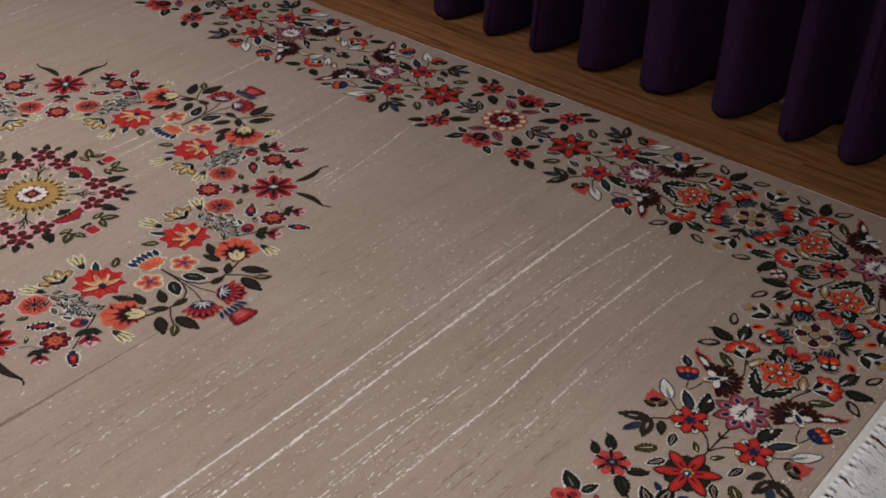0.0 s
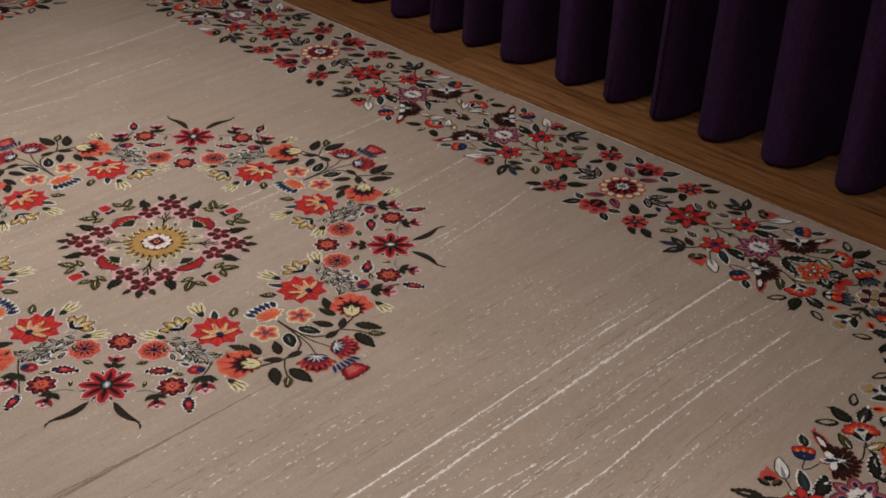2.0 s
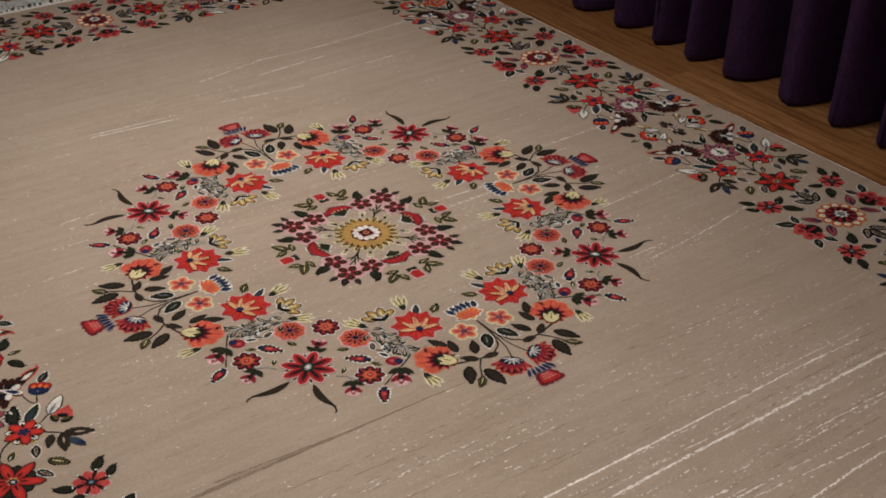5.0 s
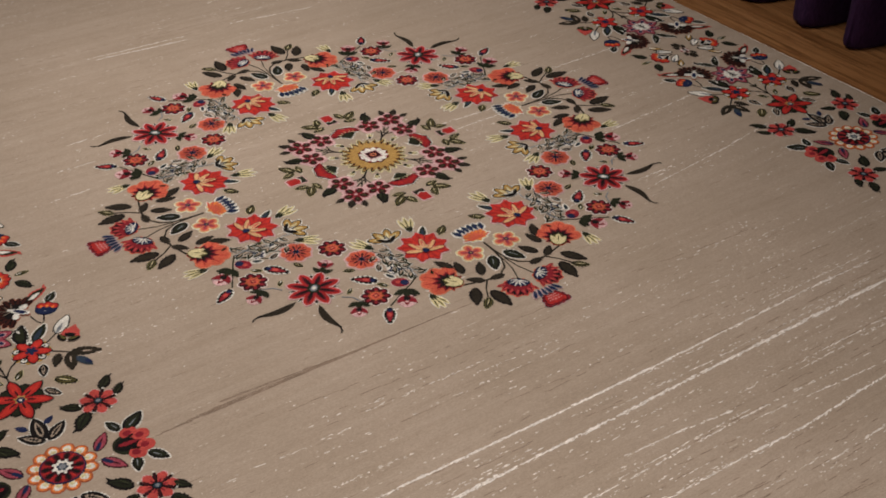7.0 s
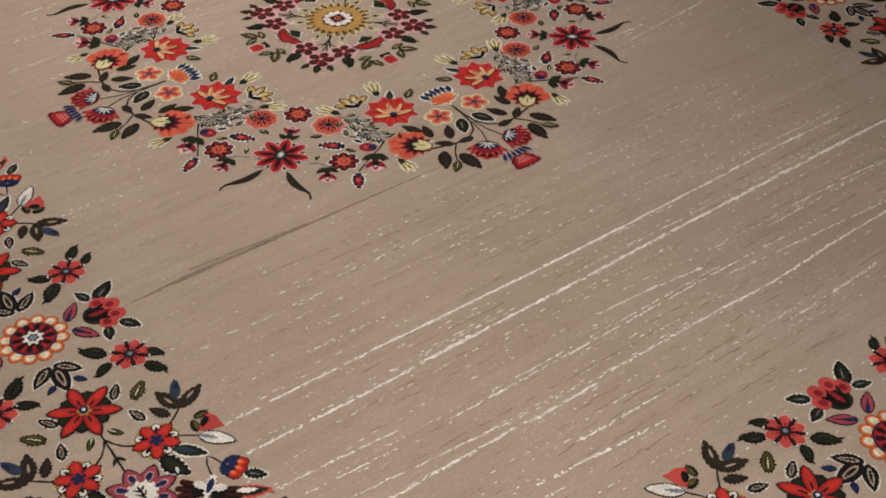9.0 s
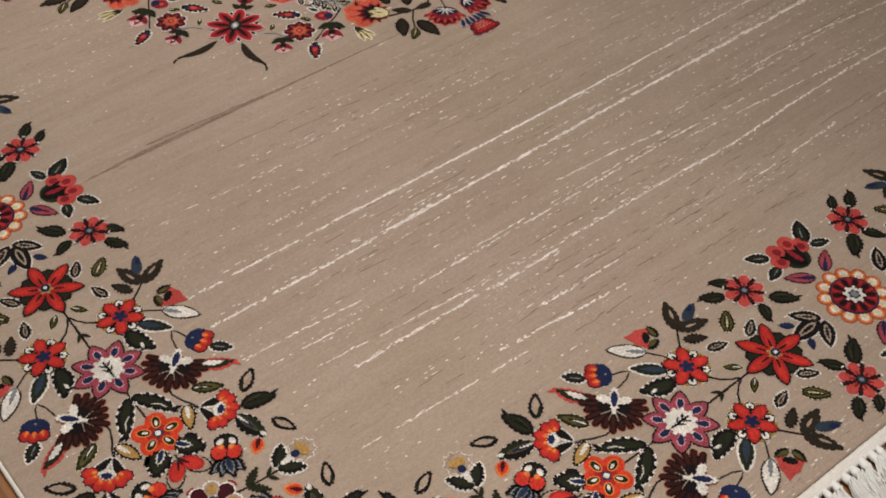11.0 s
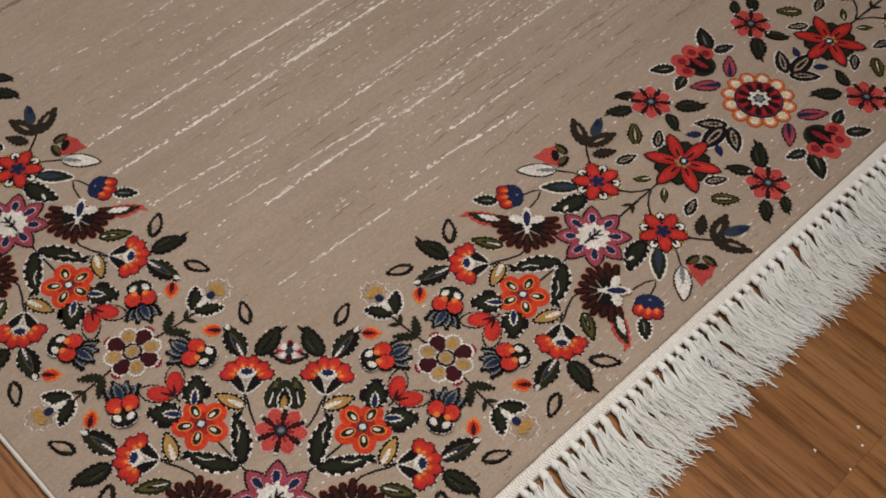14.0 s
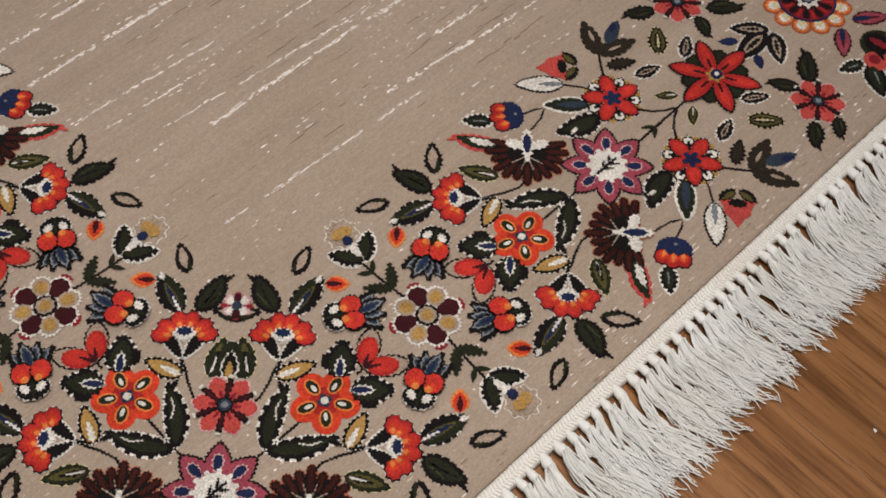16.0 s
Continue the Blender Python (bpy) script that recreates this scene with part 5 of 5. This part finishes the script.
def border(kind, foot, to, sym="", inward=False, path=None):
    """sym M: mirrored over the band's middle; Y: mirrored about the amber flower."""
    turns = [Matrix.Identity(4)]
    if "M" in sym:
        turns.append(OVER)
    if "Y" in sym:
        turns += [ABOUT @ t for t in turns]
    poses = []
    for t in turns:
        s, n, _ = t @ Vector((*foot, 0))
        if s < 0.798 + n:
            poses += [u @ t for u in SIDES]
        if inward and s < 0.41:
            poses += [u @ t for u in INWARD]
    weave(kind, foot, to, poses, path)


def ring(kind, foot, to):
    weave(kind, foot, to, [u @ t for u in ROSETTES for t in (Matrix.Identity(4), TURN)])


# round each rosette
weave("rosette", (0, 0), 0.0465, ROSETTES)
ring("tulip", (0.004, -0.074), (0.010, -0.128))
ring("edged", (-0.0223, -0.1008), (-0.0494, -0.1385))
ring("edged", (-0.0262, -0.0960), (-0.0551, -0.0850))
ring("edged", (0.0355, -0.1121), (0.0641, -0.1333))
ring("edged", (0.0357, -0.0954), (0.0659, -0.0848))
ring("plum", (-0.0044, -0.0507), (-0.0361, -0.0778))
ring("plum", (0.0135, -0.0508), (0.0492, -0.0774))
ring("pink", (0.1065, -0.0945), 0.0275)
ring("pink", (0.1045, 0.0945), 0.0275)
ring("dark", (0.1094, -0.1160), (0.1322, -0.1334))
ring("dark", (0.1330, -0.1040), (0.1629, -0.1230))
ring("dark", (0.0893, -0.0673), (0.0602, -0.0399))
ring("dark", (0.1061, -0.0656), (0.1205, -0.0394))
ring("dark", (0.0896, 0.0734), (0.0581, 0.0455))
ring("dark", (0.1035, 0.0690), (0.1204, 0.0418))
ring("dark", (0.1290, 0.1080), (0.1538, 0.1289))
ring("dark", (0.1064, 0.1200), (0.1258, 0.1387))
ring("ringed", (0.0640, 0.0000), (0.0945, -0.0320))
ring("ringed", (0.0680, -0.0015), (0.1226, 0.0015))
ring("ringed", (0.0639, 0.0034), (0.0931, 0.0383))
ring("blue", (0.1010, -0.0136), (0.1172, -0.0278))
ring("blue", (0.1010, 0.0106), (0.1125, 0.0274))

# red star and the twin ruby flowers
border("black", (0.2165, 0.0), 0.0024, "", True, [(0.19, 0.0), (0.2165, 0.0), (0.2565, 0.0017), (0.2981, 0.0016)])
border("black", (0.2165, 0.0), 0.0024, "M", True, [(0.2165, 0.0), (0.2300, 0.0070), (0.2400, 0.0150), (0.2492, 0.0277)])
border("fire_star", (0.1567, 0.0), 0.0475, "", True)
border("olive", (0.1757, -0.0600), (0.1500, -0.0870), "M", True)
border("ringed", (0.1613, -0.0380), (0.1345, -0.0560), "M", True)
border("ringed", (0.2180, -0.0570), (0.1880, -0.0475), "M", True)
border("moss", (0.2040, -0.0100), (0.2230, -0.0260), "M", True)
border("twig", (0.2350, 0.0), (0.2720, 0.0012), "", True)
border("black", (0.2449, -0.0758), 0.0024, "M", True, [(0.2560, -0.0560), (0.2449, -0.0758), (0.2340, -0.0900), (0.2228, -0.1034)])
border("trefoil", (0.2240, -0.1030), (0.1760, -0.1125), "M", True)
border("brown", (0.2300, -0.0868), (0.2010, -0.0700), "M", True)
border("coral_bud", (0.2540, -0.1090), (0.2830, -0.1335), "M", True)
border("black", (0.2680, -0.0840), 0.0022, "M", True, [(0.2620, -0.0700), (0.2690, -0.0850), (0.2821, -0.1022)])
border("pale", (0.2801, -0.1012), (0.3175, -0.1355), "M", True)
border("slate", (0.2800, -0.0640), (0.3146, -0.0958), "M", True)
border("lobed", (0.2830, -0.0465), (0.3320, -0.0630), "M", True)
border("ruby", (0.2575, -0.0530), 0.0300, "M", True)
border("black", (0.3179, -0.0927), 0.0022, "M", True, [(0.3382, -0.1023), (0.3250, -0.0980), (0.3179, -0.0927), (0.3300, -0.0860), (0.3480, -0.0830)])
border("navy_bud", (0.3382, -0.1023), (0.3679, -0.1219), "M", True)
border("edged", (0.3680, -0.1170), (0.3900, -0.1395), "M", True)
border("plum_star", (0.3240, 0.0), 0.0440, "", True)
border("red_edge", (0.3850, -0.0920), (0.4110, -0.1330), "MY", True)
border("moss", (0.4120, -0.0640), (0.4345, -0.1000), "MY")
border("black", (0.3950, 0.0420), 0.0024, "MY", False, [(0.3900, 0.0440), (0.4070, 0.0420), (0.4230, 0.0480), (0.4380, 0.0560)])
border("carnation", (0.3565, 0.0800), (0.3925, 0.0440), "MY", True)

# between plum star and corner, doubled about the amber flower
border("black", (0.4000, 0.0), 0.0024, "Y", False, [(0.3700, 0.0), (0.4000, 0.0), (0.4300, 0.0)])
border("fern", (0.3780, 0.0010), (0.4340, 0.0350), "MY")
border("tooth", (0.4700, 0.0080), (0.4985, 0.0350), "MY")
border("orange", (0.4465, 0.0), 0.0310, "Y")
border("amber_leaf", (0.4290, 0.0480), (0.4670, 0.0325), "MY")
border("blade_blue", (0.4810, 0.0860), (0.5290, 0.0972), "MY")
border("dark", (0.4725, 0.0980), (0.4845, 0.1410), "MY")
border("hollow", (0.4560, 0.1110), (0.4310, 0.1400), "MY")
border("flame", (0.5250, 0.0900), (0.5420, 0.0735), "MY")
border("cup", (0.4535, 0.0675), (0.4815, 0.0932), "MY")
border("bud", (0.4985, 0.0610), (0.5500, 0.0315), "MY")
border("heart", (0.4930, 0.0), (0.5240, 0.0), "Y")
border("hollow", (0.5110, 0.1165), (0.5420, 0.1315), "MY")
border("sprig", (0.5740, 0.0400), (0.5780, 0.0830), "M")
border("ghost", (0.5745, 0.0830), (0.5680, 0.1310), "M")
border("amber", (0.5710, 0.0), 0.0335)


def corner(kind, foot, to):
    weave(kind, foot, to, CORNERS)


# on each corner's diagonal, counted from where the two bands cross
corner("plum_star", (0.0, 0.0), 0.0440)
corner("trilobe", (-0.075, -0.075), (-0.1030, -0.1030))
corner("pink", (-0.0570, -0.0570), 0.0280)
corner("tiny", (-0.1275, -0.1275), 0.0130)
corner("crown", (0.0420, 0.0420), 0.0340)


# the middle of each long side
MIDDLE = [flat(0, sx, sy, 0, sx * 0.819, 0) for sx in (-1, 1) for sy in (-1, 1)]


def middle(kind, foot, to, both=True):
    weave(kind, foot, to, [u @ t for u in (MIDDLE if foot[0] else MIDDLE[::2]) for t in ((Matrix.Identity(4), OVER) if both else (Matrix.Identity(4),))])


middle("fern", (0.1000, 0.0020), (0.0620, 0.0330))
middle("amber_leaf", (0.0560, 0.0620), (0.0300, 0.0380))
middle("pale", (0.0300, 0.0600), (0.0080, 0.0300))
middle("brown", (0.0080, 0.0060), (0.0260, 0.0140))
middle("brown", (0.0160, 0.0020), (0.0420, 0.0040))
middle("cup", (0.0, 0.0620), (0.0, 0.0960))
middle("dark", (0.0180, 0.0960), (0.0480, 0.1120))
middle("moss", (0.0, 0.1000), (0.0, 0.1260))
middle("tiny", (0.0, 0.0), 0.0100, False)

# ---- the medallion: first number along an axis of the carpet, second across it ----
EIGHT, ON_AXIS, ON_DIAGONAL = [], [], []
for k in range(4):
    c, s = (-1, 0, 1, 0)[k], (0, -1, 0, 1)[k]
    # the axis runs along (s, c); across it lies (c, -s)
    for side in (1, -1):
        EIGHT.append(flat(s, c * side, c, -s * side, -0.003, -0.003))
    ON_AXIS.append(EIGHT[-2])
    ON_DIAGONAL.append(EIGHT[-2])


def octant(kind, foot, to, path=None):
    weave(kind, foot, to, EIGHT, path)


def axis(kind, foot, to, path=None):
    weave(kind, foot, to, ON_AXIS, path)


weave("sunburst", (0.0, 0.0001), 0.0570, ON_AXIS[:1])
octant("black", (0.0600, 0.0600), 0.0022, [(0.040, 0.041), (0.060, 0.059), (0.078, 0.066)])
octant("cream", (0.0620, 0.0300), (0.0800, 0.0420))
octant("black", (0.0620, 0.0680), 0.0020, [(0.052, 0.052), (0.066, 0.060), (0.084, 0.058)])
octant("black", (0.0700, 0.0700), 0.0020, [(0.066, 0.064), (0.078, 0.084), (0.092, 0.096)])
axis("crescent", (0.0960, 0.0), (0.1330, 0.0))
axis("red_bud", (0.1530, 0.0), (0.1920, 0.0))
octant("olive", (0.1500, 0.0240), (0.1450, 0.0500))
octant("olive", (0.1570, 0.0320), (0.1780, 0.0620))
octant("olive", (0.1620, 0.0300), (0.1890, 0.0220))
octant("dark", (0.1190, 0.0570), (0.1570, 0.0720))
weave("brown", (0.1120, 0.1120), (0.1370, 0.1370), ON_DIAGONAL)
octant("brown", (0.1030, 0.1250), (0.1080, 0.1500))
octant("cluster", (0.1060, 0.0560), 0.0215)
weave("cluster", (0.1040, 0.1040), 0.0230, ON_DIAGONAL)

octant("brown", (0.4230, 0.0), 0.0032, [(0.365, 0.0), (0.400, 0.001), (0.423, 0.004), (0.445, 0.014), (0.460, 0.036), (0.459, 0.066), (0.448, 0.104)])
octant("brown", (0.4500, 0.0), 0.0020, [(0.425, 0.002), (0.456, 0.006), (0.486, 0.016)])
octant("brown", (0.4600, 0.0600), 0.0026, [(0.459, 0.062), (0.478, 0.078), (0.500, 0.090)])
octant("scrolls", (0.2750, 0.1750), (0.3850, 0.1530))
octant("green", (0.3400, 0.1900), 0.0022, [(0.385, 0.160), (0.360, 0.178), (0.335, 0.196), (0.318, 0.196)])
octant("grey", (0.3300, 0.1500), 0.0022, [(0.385, 0.155), (0.350, 0.150), (0.318, 0.158), (0.292, 0.150)])
octant("green", (0.4000, 0.2000), 0.0024, [(0.384, 0.156), (0.396, 0.176), (0.404, 0.192), (0.428, 0.236)])
octant("green", (0.4000, 0.2000), 0.0022, [(0.386, 0.160), (0.372, 0.168), (0.362, 0.172)])
octant("green", (0.3900, 0.2600), 0.0022, [(0.392, 0.246), (0.390, 0.262), (0.392, 0.276)])
octant("ringed", (0.3360, 0.1990), (0.3150, 0.1900))
octant("slate", (0.3200, 0.1640), (0.2980, 0.1560))
octant("slate", (0.3660, 0.1880), (0.3480, 0.1960))
octant("moss", (0.3420, 0.1480), (0.3220, 0.1430))
octant("moss", (0.3520, 0.1640), (0.3300, 0.1690))
octant("ringed", (0.3100, 0.1700), (0.2900, 0.1770))
octant("moss", (0.3800, 0.2100), (0.3620, 0.2220))
octant("dark", (0.4100, 0.1820), (0.4280, 0.1880))
octant("olive", (0.3080, 0.2330), (0.3000, 0.2500))
octant("moss", (0.3500, 0.2640), (0.3620, 0.2780))
octant("dark", (0.3950, 0.1300), (0.3800, 0.1240))
octant("lily", (0.3170, 0.0960), 0.0435)
octant("salmon", (0.3790, 0.0385), 0.0240)
octant("poppy", (0.4460, 0.1030), (0.3880, 0.1500))
octant("brown", (0.4220, 0.0850), (0.3840, 0.0770))
octant("brown", (0.4000, 0.0900), (0.3640, 0.1070))
octant("brown", (0.4430, 0.0610), (0.4080, 0.0420))
octant("edged", (0.4050, 0.0120), (0.4450, 0.0325))
octant("brown", (0.4620, 0.0270), (0.4600, 0.0590))
octant("brown", (0.4600, 0.0650), (0.4370, 0.0910))
octant("brown", (0.4860, 0.0740), (0.5400, 0.0700))
octant("brown", (0.4650, 0.0920), (0.5080, 0.1180))
octant("olive", (0.5020, 0.0880), (0.5230, 0.1110))
octant("cream", (0.4400, 0.1650), (0.4860, 0.1630))
octant("cream", (0.2640, 0.0880), (0.2150, 0.0730))
octant("slate", (0.2900, 0.0800), (0.2620, 0.0610))
octant("olive", (0.3000, 0.0500), (0.2800, 0.0270))
octant("cream", (0.2720, 0.1730), (0.2290, 0.1970))
octant("gold", (0.2710, 0.1370), (0.2290, 0.1340))
octant("wheel", (0.2890, 0.2060), 0.0270)
weave("maroon", (0.2310, 0.2310), 0.0245, ON_DIAGONAL)
weave("small_bud", (0.2840, 0.2840), (0.2560, 0.2560), ON_DIAGONAL)
octant("maroon", (0.3920, 0.2420), 0.0245)
octant("beetle", (0.3580, 0.2160), (0.3270, 0.2520))
octant("bell", (0.3630, 0.1710), (0.3320, 0.1770))
octant("wine_bell", (0.3910, 0.1750), (0.3730, 0.2000))
octant("small_bud", (0.4050, 0.1890), (0.4450, 0.2150))
octant("small_bud", (0.3900, 0.2740), (0.4240, 0.2940))
octant("beetle", (0.4310, 0.2400), (0.4680, 0.2630))
octant("curved", (0.3600, 0.3320), (0.4400, 0.3310))
octant("grey", (0.3700, 0.2700), 0.0022, [(0.395, 0.268), (0.372, 0.276), (0.362, 0.290)])
weave("palmette", (0.3170, 0.3170), 0.0430, ON_DIAGONAL)
axis("blue_fan", (0.3560, 0.0), (0.2920, 0.0))
octant("tip_fan", (0.4870, 0.0170), (0.5225, 0.0460))
axis("crest", (0.5270, 0.0), (0.5790, 0.0))


# ---- laminate boards of the floor, laid along the carpet ----
def boards():
    rng = random.Random(8)
    wide, long_ = 0.192, 1.28
    bm = bmesh.new()
    add_box(bm, -wide / 2 + 0.0001, wide / 2 - 0.0001, -long_ / 2 + 0.00003, long_ / 2 - 0.00003, -0.010, 0.0, 0.0004)
    me = bpy.data.meshes.new("board")
    bm.to_mesh(me)
    bm.free()
    me.materials.append(OAK)
    for i in range(20):
        x = -2.417 + i * wide
        shift = rng.random() * long_ if i != 11 else 0.747
        for j in range(-1, 6):
            y = -3.1 + shift + (j - 0.5) * long_ + long_ / 2
            if -3.1 < y - long_ / 2 and y + long_ / 2 < 3.5:
                ob = new("board", me)
                ob.parent = floor
                ob.location = (x, y, rng.uniform(-0.0002, 0.0))


boards()


# ---- lint and crumbs on the boards ----
def lint():
    rng = random.Random(21)
    verts, faces = [], []
    for k in range(90):
        x, y = (rng.uniform(-1.25, -1.0), rng.uniform(-1.5, -0.6)) if k % 2 else (rng.uniform(-1.0, -0.2), rng.uniform(-1.95, -1.62))
        r, a = rng.uniform(0.0006, 0.0022), rng.uniform(0, 6)
        n = len(verts)
        for q in range(5):
            verts.append((x + r * math.cos(a + q * 1.257) * rng.uniform(0.6, 1.6), y + r * math.sin(a + q * 1.257) * rng.uniform(0.6, 1.3), 0.0004))
        verts.append((x, y, 0.0004 + r * 0.6))
        faces.extend((n + q, n + (q + 1) % 5, n + 5) for q in range(5))
    me = bpy.data.meshes.new("lint")
    me.from_pydata(verts, [], faces)
    me.materials.append(COTTON)
    tagged(new("lint", me), "tiny white lint crumbs scattered on the laminate floor", "lint", kind="stuff")


lint()


def lint_tuft(x, y):
    """A torn-off curl of fringe yarn lying on the boards."""
    rng = random.Random(9)
    verts, faces = [], []
    for k in range(26):
        a, bend, length = rng.uniform(0.1, 1.2), rng.uniform(-1.4, 1.4), rng.uniform(0.010, 0.026)
        px, py, lift, start = rng.gauss(0, 0.003), rng.gauss(0, 0.0022), rng.uniform(0.001, 0.006), len(verts)
        for i in range(6):
            u = i / 5
            z = 0.0008 + lift * math.sin(math.pi * u)
            for j in range(3):
                q = j * math.tau / 3
                verts.append((x + px + 0.0006 * math.cos(q), y + py + 0.0006 * math.sin(q) * 0.6, z + 0.0006 * math.sin(q)))
            px, py, a = px + length / 5 * math.cos(a), py + length / 5 * math.sin(a), a + bend / 5
        faces.extend((start + i * 3 + j, start + i * 3 + (j + 1) % 3, start + i * 3 + 3 + (j + 1) % 3, start + i * 3 + 3 + j) for i in range(5) for j in range(3))
    me = bpy.data.meshes.new("lint_tuft")
    me.from_pydata(verts, [], faces)
    me.materials.append(COTTON)
    tagged(new("lint_tuft", me), "small white tuft of cotton yarn lying on the laminate floor", "lint")


lint_tuft(-0.994, -1.174)
